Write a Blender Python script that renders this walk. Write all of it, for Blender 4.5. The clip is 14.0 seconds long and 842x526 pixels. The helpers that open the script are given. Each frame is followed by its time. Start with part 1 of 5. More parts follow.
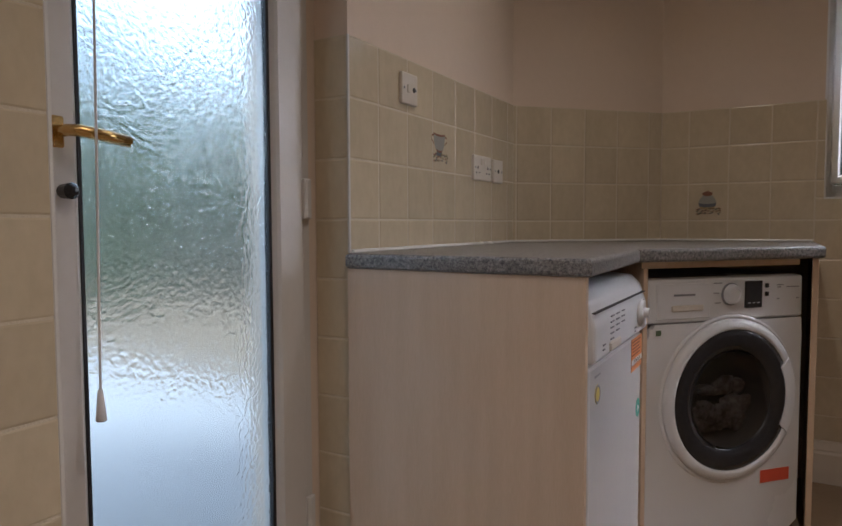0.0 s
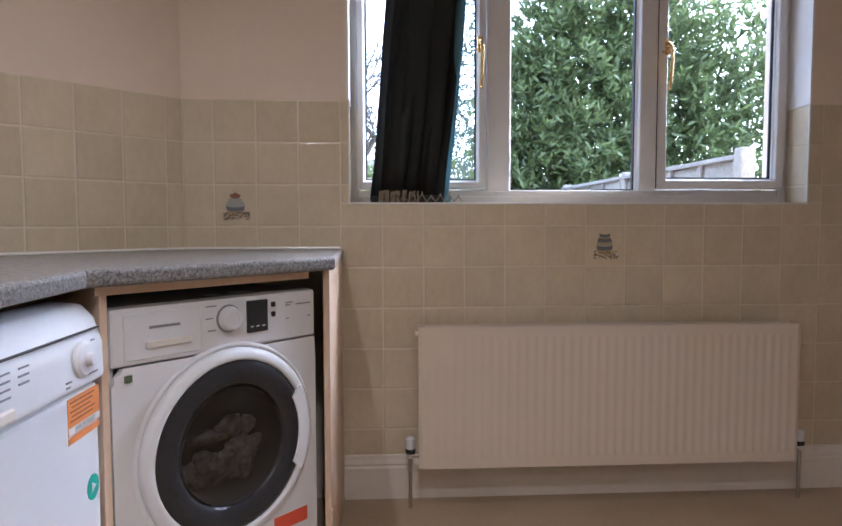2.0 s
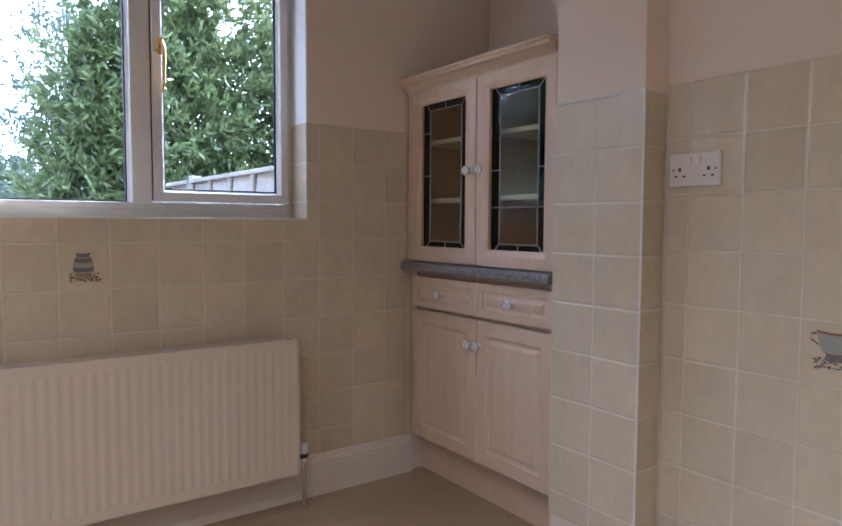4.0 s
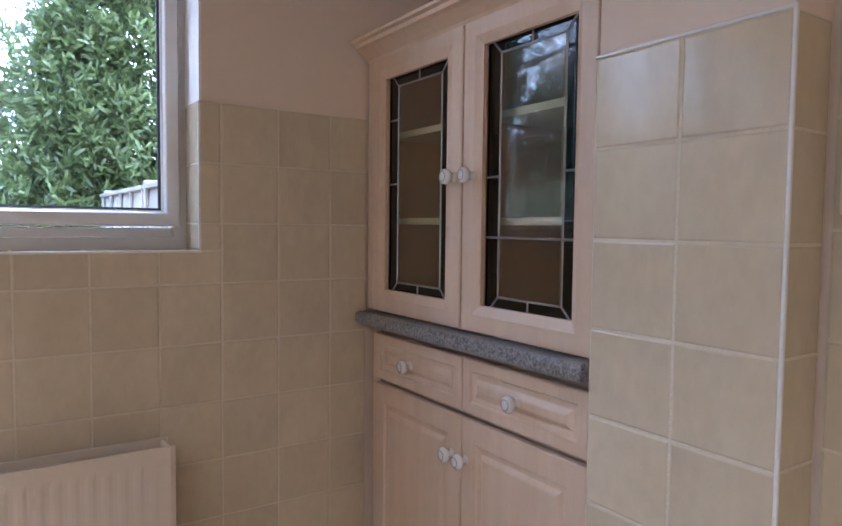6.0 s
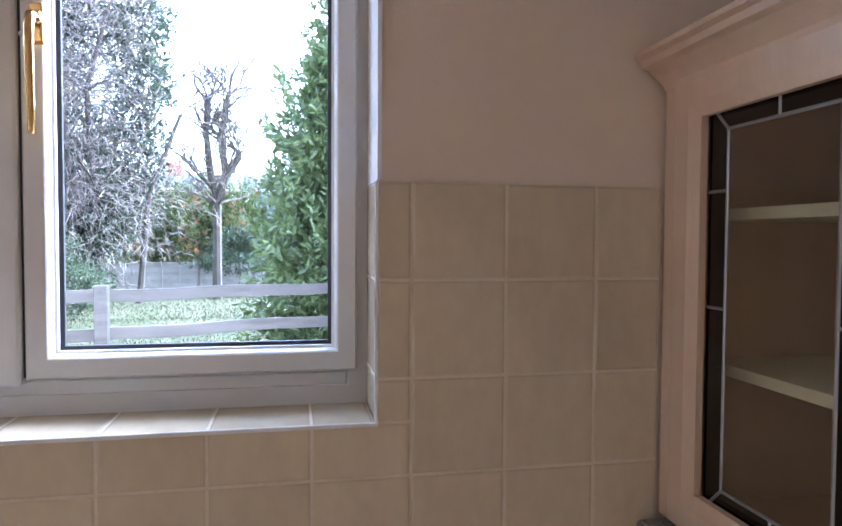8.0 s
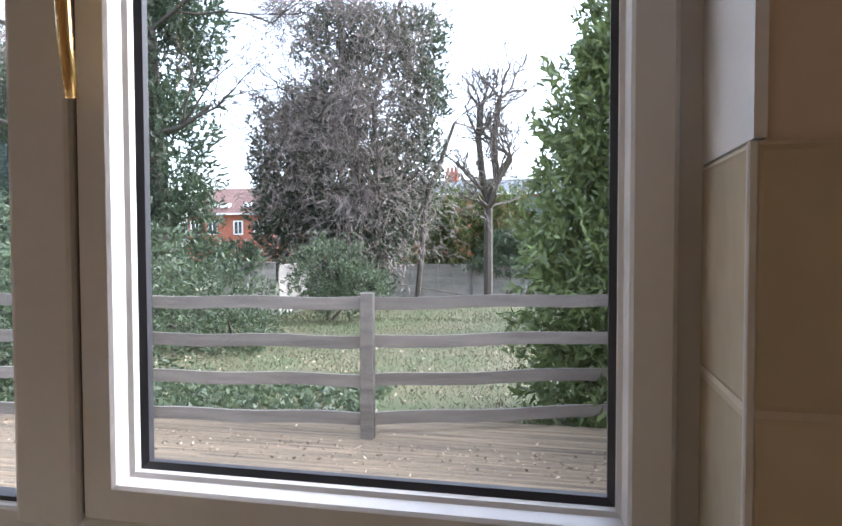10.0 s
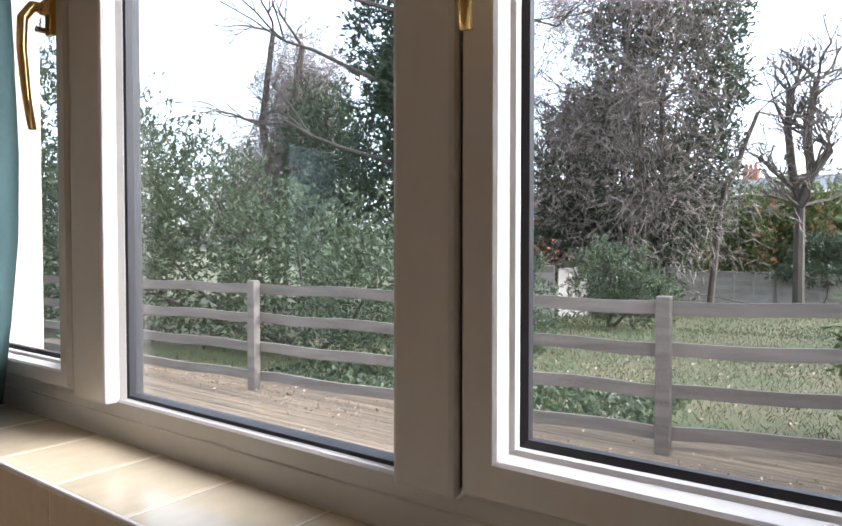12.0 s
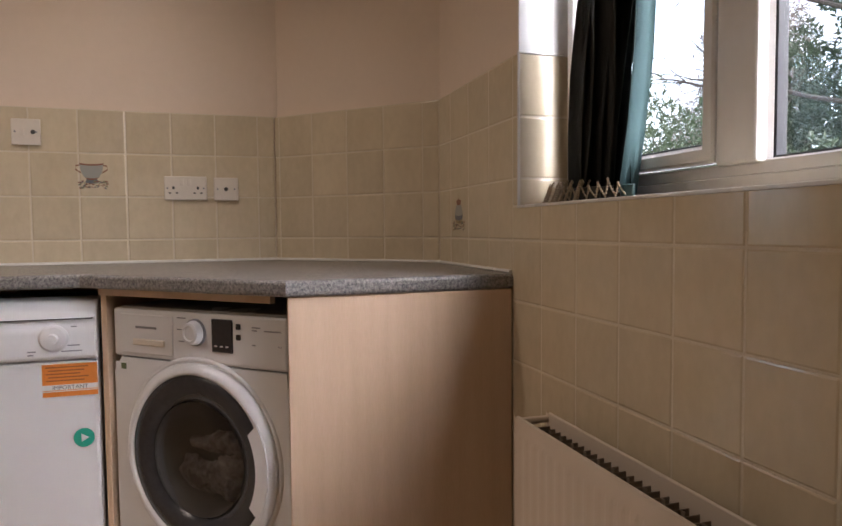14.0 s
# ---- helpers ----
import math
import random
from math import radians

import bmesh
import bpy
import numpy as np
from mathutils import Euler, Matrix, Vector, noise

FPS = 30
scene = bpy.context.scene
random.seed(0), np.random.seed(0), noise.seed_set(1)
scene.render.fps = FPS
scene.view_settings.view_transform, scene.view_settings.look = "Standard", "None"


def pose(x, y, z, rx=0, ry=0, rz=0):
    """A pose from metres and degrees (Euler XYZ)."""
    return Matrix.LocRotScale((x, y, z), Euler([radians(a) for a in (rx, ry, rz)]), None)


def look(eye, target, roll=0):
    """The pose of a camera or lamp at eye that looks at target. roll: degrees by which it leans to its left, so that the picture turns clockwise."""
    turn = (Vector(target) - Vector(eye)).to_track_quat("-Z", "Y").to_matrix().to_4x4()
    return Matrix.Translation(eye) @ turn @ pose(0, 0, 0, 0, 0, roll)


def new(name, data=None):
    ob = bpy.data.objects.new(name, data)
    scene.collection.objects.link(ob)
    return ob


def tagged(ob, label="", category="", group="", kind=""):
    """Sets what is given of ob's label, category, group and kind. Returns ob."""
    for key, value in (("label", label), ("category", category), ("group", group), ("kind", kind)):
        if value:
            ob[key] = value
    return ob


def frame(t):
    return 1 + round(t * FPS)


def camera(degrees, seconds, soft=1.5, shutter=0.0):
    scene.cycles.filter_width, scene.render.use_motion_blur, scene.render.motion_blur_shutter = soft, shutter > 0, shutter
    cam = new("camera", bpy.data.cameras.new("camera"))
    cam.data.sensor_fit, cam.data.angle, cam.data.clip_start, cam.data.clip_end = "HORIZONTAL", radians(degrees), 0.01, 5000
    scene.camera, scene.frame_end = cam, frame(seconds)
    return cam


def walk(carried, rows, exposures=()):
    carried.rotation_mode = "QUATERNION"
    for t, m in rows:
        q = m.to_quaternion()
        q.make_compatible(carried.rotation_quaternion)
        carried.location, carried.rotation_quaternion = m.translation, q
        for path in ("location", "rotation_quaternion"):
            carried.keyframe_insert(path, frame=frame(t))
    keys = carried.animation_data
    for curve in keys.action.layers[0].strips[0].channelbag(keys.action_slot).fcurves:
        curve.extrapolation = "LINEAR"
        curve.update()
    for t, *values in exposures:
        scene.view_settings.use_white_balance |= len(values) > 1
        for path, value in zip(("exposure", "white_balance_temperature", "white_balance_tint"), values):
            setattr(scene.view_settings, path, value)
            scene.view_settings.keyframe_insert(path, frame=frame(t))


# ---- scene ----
cam = camera(65.6, 14.0, soft=1.6)
PATH = [
    (0, (-0.126, -2.945, 0.979), (-1.106, -1.206, 0.863), -0.2),
    (0.5, (-0.131, -2.818, 0.95), (-0.809, -0.94, 0.835), -0.1),
    (0.7, (-0.119, -2.769, 0.947), (-0.689, -0.855, 0.832), -0.1),
    (1, (-0.078, -2.694, 0.972), (-0.501, -0.743, 0.849), -0.0),
    (1.5, (-0.014, -2.56, 0.991), (-0.214, -0.573, 0.869), 0.0),
    (2, (0.113, -2.415, 1.003), (0.226, -0.422, 0.882), -0.1),
    (2.2, (0.129, -2.393, 1.0), (0.425, -0.418, 0.886), -0.0),
    (2.5, (0.194, -2.374, 1.022), (0.704, -0.444, 0.904), 0.1),
    (3, (0.323, -2.359, 1.052), (1.148, -0.542, 0.921), 0.2),
    (3.5, (0.494, -2.41, 1.061), (1.539, -0.709, 0.942), 0.3),
    (3.6, (0.541, -2.393, 1.063), (1.608, -0.706, 0.947), 0.9),
    (4, (0.614, -2.34, 1.064), (1.769, -0.712, 0.942), 0.3),
    (4.2, (0.7, -2.277, 1.081), (1.864, -0.656, 0.948), 0.7),
    (6.5, (1.367, -1.518, 1.178), (2.408, 0.187, 1.081), 0.7),
    (7, (1.432, -1.364, 1.236), (2.295, 0.437, 1.131), 0.4),
    (7.5, (1.503, -1.172, 1.286), (2.184, 0.704, 1.204), 0.3),
    (8, (1.603, -0.988, 1.362), (1.985, 0.973, 1.288), 0.3),
    (8.2, (1.618, -0.929, 1.380), (1.879, 1.052, 1.299), 0.1),
    (10.3, (1.626, -0.312, 1.396), (1.097, 1.616, 1.329), -0.1),
    (10.5, (1.618, -0.267, 1.394), (1.018, 1.640, 1.327), -0.1),
    (11, (1.602, -0.238, 1.394), (0.833, 1.607, 1.333), 0.1),
    (11.5, (1.516, -0.242, 1.384), (0.563, 1.516, 1.321), 0.2),
    (12, (1.491, -0.342, 1.350), (0.309, 1.270, 1.297), 0.0),
    (12.5, (1.468, -0.464, 1.266), (0.018, 0.911, 1.200), 0.3),
    (13, (1.458, -0.537, 1.184), (-0.241, 0.509, 1.051), 0.6),
    (13.5, (1.481, -0.678, 1.078), (-0.327, 0.171, 0.983), -0.2),
    (14, (1.459, -0.709, 1.025), (-0.448, -0.116, 0.919), -0.5),
]
walk(cam, [(t, look(eye, target, roll)) for t, eye, target, roll in PATH],
     [(0, 0.05, 5550, 13), (0.7, 0.65, 5400, 13), (1.5, 1.15, 5050, 13), (3, 1.3, 4850, 13), (4.2, 1.5, 4800, 13), (6.5, 1.8, 4750, 13), (7.5, 1.85, 4700, 13), (8.2, 1.65, 4750, 13),
      (10.3, 0.45, 5700, 12), (11.5, 0.4, 5750, 12), (12, 0.25, 5850, 12), (12.5, 0.3, 5850, 12), (13.2, 0.4, 5900, 14), (14, 0.6, 5950, 16)])

# ---- world, sun, lamps ----
world = bpy.data.worlds.new("world")
scene.world = world
world.use_nodes = True
wn = world.node_tree.nodes
wl = world.node_tree.links
sky = wn.new("ShaderNodeTexSky")
sky.sky_type = "NISHITA"
sky.sun_disc = False
sky.sun_elevation = radians(40)
sky.sun_rotation = radians(60)
sky.dust_density = 4.0
soften = wn.new("ShaderNodeHueSaturation")
soften.inputs["Saturation"].default_value = 0.38
soften.inputs["Value"].default_value = 3.6
wl.new(sky.outputs[0], soften.inputs["Color"])
wl.new(soften.outputs[0], wn["Background"].inputs[0])
wn["Background"].inputs[1].default_value = 0.215

sun = new("sun", bpy.data.lights.new("sun", "SUN"))
sun.data.energy = 0.7
sun.data.angle = radians(20)
sun.data.color = (1.0, 0.97, 0.93)
sun.matrix_world = look((6, -4, 12), (0, 4, 0))

FLOOR = -0.03
CEIL = 2.46
# The second spot is an unseen fill lamp, added to brighten the room.
SPOTS = [(-0.32, -1.12), (0.15, -2.35), (0.28, -3.62), (0.44, -3.76), (0.60, -3.62)]
SPOT_POWER = [15, 36, 12, 12, 12]
for (lx, ly), power in zip(SPOTS, SPOT_POWER):
    lamp = new("downlight_lamp", bpy.data.lights.new("downlight_lamp", "SPOT"))
    lamp.data.energy = power
    lamp.data.color = (1.0, 0.84, 0.67)
    lamp.data.spot_size = radians(130)
    lamp.data.spot_blend = 0.9
    lamp.data.shadow_soft_size = 0.03
    lamp.location = (lx, ly, CEIL - 0.03)


# ---- materials ----
def mat(name, base, rough=0.5, second=None, big=3.0, fine=60.0, amount=0.5, bump=0.0, bump_scale=80.0,
        metal=0.0, coat=0.0, vary=0.0, island=False, stretch=(1, 1, 1), spec=0.5, rough_vary=0.08):
    m = bpy.data.materials.new(name)
    m.use_nodes = True
    nt = m.node_tree
    n, l = nt.nodes, nt.links
    b = n["Principled BSDF"]
    b.inputs["Metallic"].default_value = metal
    b.inputs["Coat Weight"].default_value = coat
    b.inputs["Coat Roughness"].default_value = 0.08
    b.inputs["Specular IOR Level"].default_value = spec
    tc = n.new("ShaderNodeTexCoord")
    mp = n.new("ShaderNodeMapping")
    mp.inputs["Scale"].default_value = stretch
    l.new(tc.outputs["Object"], mp.inputs[0])
    if vary or island:
        src = n.new("ShaderNodeObjectInfo") if not island else n.new("ShaderNodeNewGeometry")
        rnd = src.outputs["Random Per Island"] if island else src.outputs["Random"]
        off = n.new("ShaderNodeVectorMath")
        off.operation = "ADD"
        sc = n.new("ShaderNodeMath")
        sc.operation = "MULTIPLY"
        sc.inputs[1].default_value = 37.0
        l.new(rnd, sc.inputs[0])
        l.new(tc.outputs["Object"], off.inputs[0])
        l.new(sc.outputs[0], off.inputs[1])
        l.new(off.outputs[0], mp.inputs[0])
    n1 = n.new("ShaderNodeTexNoise")
    n1.inputs["Scale"].default_value = big
    n1.inputs["Detail"].default_value = 4
    n2 = n.new("ShaderNodeTexNoise")
    n2.inputs["Scale"].default_value = fine
    n2.inputs["Detail"].default_value = 3
    l.new(mp.outputs[0], n1.inputs[0])
    l.new(mp.outputs[0], n2.inputs[0])
    mix1 = n.new("ShaderNodeMix")
    mix1.data_type = "FLOAT"
    mix1.inputs[0].default_value = 0.4
    l.new(n1.outputs["Fac"], mix1.inputs[2])
    l.new(n2.outputs["Fac"], mix1.inputs[3])
    rng = n.new("ShaderNodeMapRange")
    rng.inputs[1].default_value = 0.35
    rng.inputs[2].default_value = 0.65
    rng.inputs[3].default_value = 0.5 - amount / 2
    rng.inputs[4].default_value = 0.5 + amount / 2
    l.new(mix1.outputs[0], rng.inputs[0])
    col = n.new("ShaderNodeMix")
    col.data_type = "RGBA"
    second = second or tuple(c * 0.85 for c in base)
    col.inputs[6].default_value = (*base, 1)
    col.inputs[7].default_value = (*second, 1)
    l.new(rng.outputs[0], col.inputs[0])
    out = col.outputs[2]
    if vary:
        hs = n.new("ShaderNodeHueSaturation")
        vr = n.new("ShaderNodeMapRange")
        vr.inputs[3].default_value = 1 - vary
        vr.inputs[4].default_value = 1 + vary
        l.new(rnd, vr.inputs[0])
        l.new(vr.outputs[0], hs.inputs["Value"])
        l.new(out, hs.inputs["Color"])
        out = hs.outputs[0]
    l.new(out, b.inputs["Base Color"])
    rr = n.new("ShaderNodeMapRange")
    rr.inputs[3].default_value = max(0.02, rough - rough_vary)
    rr.inputs[4].default_value = min(1, rough + rough_vary)
    l.new(n1.outputs["Fac"], rr.inputs[0])
    l.new(rr.outputs[0], b.inputs["Roughness"])
    if bump:
        n3 = n.new("ShaderNodeTexNoise")
        n3.inputs["Scale"].default_value = bump_scale
        n3.inputs["Detail"].default_value = 3
        l.new(mp.outputs[0], n3.inputs[0])
        bp = n.new("ShaderNodeBump")
        bp.inputs["Strength"].default_value = bump
        bp.inputs["Distance"].default_value = 0.003
        l.new(n3.outputs["Fac"], bp.inputs["Height"])
        l.new(bp.outputs[0], b.inputs["Normal"])
    return m


def glass(name, tint=(1, 1, 1), rough=0.0, bump=0.0, scale=60.0, gloss=0.06):
    m = bpy.data.materials.new(name)
    m.use_nodes = True
    n, l = m.node_tree.nodes, m.node_tree.links
    n.remove(n["Principled BSDF"])
    out = n["Material Output"]
    if bump:
        g = n.new("ShaderNodeBsdfGlass")
        g.inputs["Color"].default_value = (*tint, 1)
        g.inputs["Roughness"].default_value = rough
        g.inputs["IOR"].default_value = 1.45
        tc = n.new("ShaderNodeTexCoord")
        v = n.new("ShaderNodeTexVoronoi")
        v.feature = "SMOOTH_F1"
        v.inputs["Scale"].default_value = scale
        no = n.new("ShaderNodeTexNoise")
        no.inputs["Scale"].default_value = scale * 0.4
        va = n.new("ShaderNodeVectorMath")
        va.operation = "SCALE"
        va.inputs["Scale"].default_value = 0.02
        vb = n.new("ShaderNodeVectorMath")
        l.new(tc.outputs["Object"], no.inputs[0])
        l.new(no.outputs["Color"], va.inputs[0])
        l.new(tc.outputs["Object"], vb.inputs[0])
        l.new(va.outputs[0], vb.inputs[1])
        l.new(vb.outputs[0], v.inputs["Vector"])
        bp = n.new("ShaderNodeBump")
        bp.inputs["Strength"].default_value = bump
        bp.inputs["Distance"].default_value = 0.004
        l.new(v.outputs["Distance"], bp.inputs["Height"])
        l.new(bp.outputs[0], g.inputs["Normal"])
        l.new(g.outputs[0], out.inputs[0])
        return m
    t = n.new("ShaderNodeBsdfTransparent")
    t.inputs[0].default_value = (*tint, 1)
    g = n.new("ShaderNodeBsdfGlossy")
    g.inputs["Roughness"].default_value = 0.01
    f = n.new("ShaderNodeLayerWeight")
    f.inputs["Blend"].default_value = 0.5
    pw = n.new("ShaderNodeMath")
    pw.operation = "POWER"
    pw.inputs[1].default_value = 4.0
    ad = n.new("ShaderNodeMath")
    ad.operation = "MULTIPLY_ADD"
    ad.inputs[1].default_value = 0.9
    ad.inputs[2].default_value = gloss
    mx = n.new("ShaderNodeMixShader")
    l.new(f.outputs["Facing"], pw.inputs[0])
    l.new(pw.outputs[0], ad.inputs[0])
    l.new(ad.outputs[0], mx.inputs[0])
    l.new(t.outputs[0], mx.inputs[1])
    l.new(g.outputs[0], mx.inputs[2])
    l.new(mx.outputs[0], out.inputs[0])
    return m


def glow(name, colour, strength):
    m = bpy.data.materials.new(name)
    m.use_nodes = True
    b = m.node_tree.nodes["Principled BSDF"]
    b.inputs["Base Color"].default_value = (*colour, 1)
    b.inputs["Emission Color"].default_value = (*colour, 1)
    b.inputs["Emission Strength"].default_value = strength
    return m


TILE = mat("glazed_tile", (0.62, 0.53, 0.38), 0.14, (0.52, 0.44, 0.31), 9, 50, 0.8, 0.18, 30, vary=0.05, rough_vary=0.1, stretch=(1, 1, 0.6))
GROUT = mat("grout", (0.67, 0.60, 0.47), 0.8, (0.55, 0.48, 0.37), 6, 120, 0.8, 0.4, 200)
PAINT = mat("wall_paint", (0.72, 0.60, 0.49), 0.75, (0.68, 0.565, 0.46), 1.5, 40, 0.7, 0.15, 150)
# Wall paint with the daylight at the window put into its colour
PAINT_DAYLIT = mat("daylit_wall_paint", (0.80, 0.79, 0.78), 0.6, (0.75, 0.74, 0.73), 2, 40, 0.6, 0.15, 150)
CEILING = mat("ceiling_paint", (0.8, 0.78, 0.74), 0.8, None, 1.5, 40, 0.3, 0.1, 150)
UPVC = mat("upvc", (0.66, 0.64, 0.62), 0.4, (0.60, 0.575, 0.55), 3, 60, 0.5, 0.03, 60)
GASKET = mat("gasket", (0.02, 0.02, 0.025), 0.55)
TRIM = mat("white_trim", (0.78, 0.77, 0.75), 0.25, (0.66, 0.64, 0.60), 8, 60, 0.5)
FLOORM = mat("floor_vinyl", (0.40, 0.30, 0.20), 0.4, (0.32, 0.235, 0.15), 3, 60, 0.6, 0.1, 60)
SKIRT = mat("skirting_gloss", (0.72, 0.66, 0.58), 0.3, (0.62, 0.56, 0.48), 4, 40, 0.5, 0.05, 60)
LAMINATE = mat("granite_laminate", (0.34, 0.32, 0.30), 0.32, (0.05, 0.05, 0.055), 150, 330, 1.0, 0.12, 300, rough_vary=0.06)
WOOD = mat("pale_maple", (0.66, 0.50, 0.36), 0.42, (0.56, 0.41, 0.28), 5, 90, 0.7, 0.06, 120, stretch=(6, 6, 0.5))
WOODIN = mat("cabinet_inside", (0.62, 0.39, 0.23), 0.5, (0.54, 0.33, 0.19), 5, 90, 0.6, 0.05, 120, stretch=(6, 6, 0.5))
SHELF = mat("shelf_edge", (0.78, 0.68, 0.42), 0.5)
WHITE = mat("white_enamel", (0.72, 0.72, 0.73), 0.25, (0.68, 0.68, 0.70), 3, 60, 0.4, coat=0.3)
WHITEP = mat("white_plastic", (0.70, 0.70, 0.71), 0.35, (0.65, 0.65, 0.66), 5, 80, 0.4)
CREAMP = mat("cream_plastic", (0.72, 0.66, 0.58), 0.3)
GREYP = mat("grey_print", (0.25, 0.25, 0.27), 0.5)
SEAM = mat("dark_seam", (0.05, 0.05, 0.05), 0.6)
BLACKP = mat("black_plastic", (0.015, 0.015, 0.018), 0.25, (0.03, 0.03, 0.033), 6, 80, 0.5)
ORANGE = mat("orange_sticker", (0.72, 0.24, 0.04), 0.5)
RED = mat("red_sticker", (0.68, 0.09, 0.04), 0.5)
YELLOW = mat("yellow_sticker", (0.65, 0.50, 0.08), 0.5)
GREEN = mat("green_sticker", (0.02, 0.33, 0.24), 0.5)
GOLD = mat("brass", (0.80, 0.55, 0.22), 0.22, (0.62, 0.40, 0.15), 12, 90, 0.7, metal=1.0)
CHROME = mat("chrome", (0.7, 0.7, 0.7), 0.15, metal=1.0)
KNOB = mat("ceramic_knob", (0.80, 0.77, 0.73), 0.12, coat=0.4)
RADM = mat("radiator_enamel", (0.62, 0.54, 0.45), 0.35, (0.66, 0.56, 0.45), 3, 50, 0.5)
BLIND = mat("dark_blind_fabric", (0.018, 0.020, 0.019), 0.75, (0.035, 0.036, 0.033), 4, 120, 0.8, 0.3, 400, stretch=(3, 3, 0.3))
TEAL = mat("teal_blind_backing", (0.16, 0.27, 0.28), 0.6, (0.12, 0.22, 0.23), 4, 120, 0.6, 0.2, 400)
CHAIN = mat("bead_chain", (0.33, 0.26, 0.17), 0.4)
GREENGLASS = glass("green_glass", (0.008, 0.022, 0.018), gloss=0.06)
CABGLASS = glass("cabinet_glass", (0.93, 0.94, 0.93), gloss=0.08)
CLEAR = glass("clear_glass", (0.97, 0.98, 0.98), gloss=0.008)
PORTHOLE = glass("porthole_glass", (0.48, 0.47, 0.47))
FROST = glass("hammered_glass", (0.86, 0.93, 0.95), 0.18, 0.30, 95.0)
LEAD = mat("lead_strip", (0.35, 0.35, 0.34), 0.35, metal=0.6)
WEATHERED = mat("weathered_wood", (0.205, 0.18, 0.155), 0.85, (0.11, 0.095, 0.082), 3, 60, 0.9, 0.5, 90, vary=0.12, stretch=(0.6, 6, 6))
DECKM = mat("deck_wood", (0.33, 0.25, 0.16), 0.75, (0.09, 0.07, 0.052), 2.2, 30, 1.0, 0.6, 60, vary=0.14, stretch=(0.35, 14, 6))
PANELM = mat("weathered_panel", (0.36, 0.33, 0.295), 0.9, (0.22, 0.20, 0.175), 2, 40, 0.9, 0.5, 70, vary=0.1)
GRASS = mat("grass_ground", (0.05, 0.07, 0.022), 0.95, (0.105, 0.085, 0.045), 0.9, 14, 1.0, 0.8, 30)
BLADE = mat("grass_blade", (0.052, 0.082, 0.024), 0.7, (0.105, 0.10, 0.045), 0.6, 6, 0.9, island=True, vary=0.2)
LAUREL = mat("laurel_leaf", (0.10, 0.135, 0.048), 0.34, (0.17, 0.205, 0.078), 1.2, 8, 0.9, island=True, vary=0.4)
IVY = mat("ivy_leaf", (0.042, 0.064, 0.034), 0.4, (0.07, 0.094, 0.052), 0.8, 8, 0.9, island=True, vary=0.45)
SHRUB = mat("shrub_leaf", (0.058, 0.083, 0.043), 0.45, (0.10, 0.125, 0.07), 0.8, 8, 0.9, island=True, vary=0.4)
BARK = mat("bark", (0.096, 0.08, 0.064), 0.9, (0.048, 0.04, 0.032), 3, 30, 0.9, 0.8, 30)
HEDGE = mat("hedge_leaf", (0.085, 0.12, 0.035), 0.5, (0.14, 0.165, 0.055), 0.5, 6, 0.9, island=True, vary=0.35)
CONIFER = mat("conifer_leaf", (0.10, 0.13, 0.10), 0.6, (0.15, 0.18, 0.14), 0.6, 6, 0.9, island=True, vary=0.3)
TWIGDARK = mat("dark_twig", (0.15, 0.125, 0.105), 0.9, (0.09, 0.075, 0.065), 2, 20, 0.8)
TWIG = mat("bare_twig", (0.33, 0.28, 0.25), 0.9, (0.20, 0.165, 0.145), 2, 20, 0.8)
BRICK = mat("red_brick", (0.336, 0.112, 0.064), 0.9, (0.256, 0.088, 0.056), 0.5, 5, 0.8)
ROOF = mat("roof_tile", (0.16, 0.088, 0.072), 0.9, (0.112, 0.064, 0.056), 0.5, 5, 0.8)
SLATE = mat("slate_roof", (0.128, 0.136, 0.152), 0.8, (0.088, 0.096, 0.104), 0.5, 5, 0.8)
DARKWIN = mat("dark_window", (0.05, 0.06, 0.07), 0.15)


# ---- mesh tools ----
def finish(bm, name, material, smooth=False):
    me = bpy.data.meshes.new(name)
    bm.normal_update()
    bm.to_mesh(me)
    bm.free()
    mats = material if isinstance(material, (list, tuple)) else [material]
    for m in mats:
        me.materials.append(m)
    if smooth:
        for p in me.polygons:
            p.use_smooth = True
    return me


def part(name, bm, material, parent=None, label="", smooth=False):
    ob = new(name, finish(bm, name, material, smooth))
    if parent:
        ob.parent = parent
    if label:
        ob["label"] = label
    return ob


def thing(name, at, label, category, group="", rz=0.0):
    ob = new(name)
    ob.empty_display_size = 0.1
    ob.matrix_world = pose(*at, 0, 0, rz)
    return tagged(ob, label, category, group)


def structure(name, bm, material, label="", smooth=False):
    ob = part(name, bm, material, None, label, smooth)
    ob["kind"] = "structure"
    return ob


def rbox(lo, hi, b=0.0, seg=1, bm=None):
    """A box between two corners, its edges bevelled by b; added to bm if given."""
    t = bmesh.new()
    bmesh.ops.create_cube(t, size=1)
    for v in t.verts:
        v.co = Vector([lo[i] + (v.co[i] + 0.5) * (hi[i] - lo[i]) for i in range(3)])
    if b:
        bmesh.ops.bevel(t, geom=t.edges[:], offset=b, segments=seg, profile=0.5, affect="EDGES")
    if bm is None:
        return t
    me = bpy.data.meshes.new("t")
    t.to_mesh(me)
    t.free()
    bm.from_mesh(me)
    bpy.data.meshes.remove(me)
    return bm


def merge(bm, other, m=None):
    if m is not None:
        other.transform(m)
    me = bpy.data.meshes.new("t")
    other.to_mesh(me)
    other.free()
    bm.from_mesh(me)
    bpy.data.meshes.remove(me)
    return bm


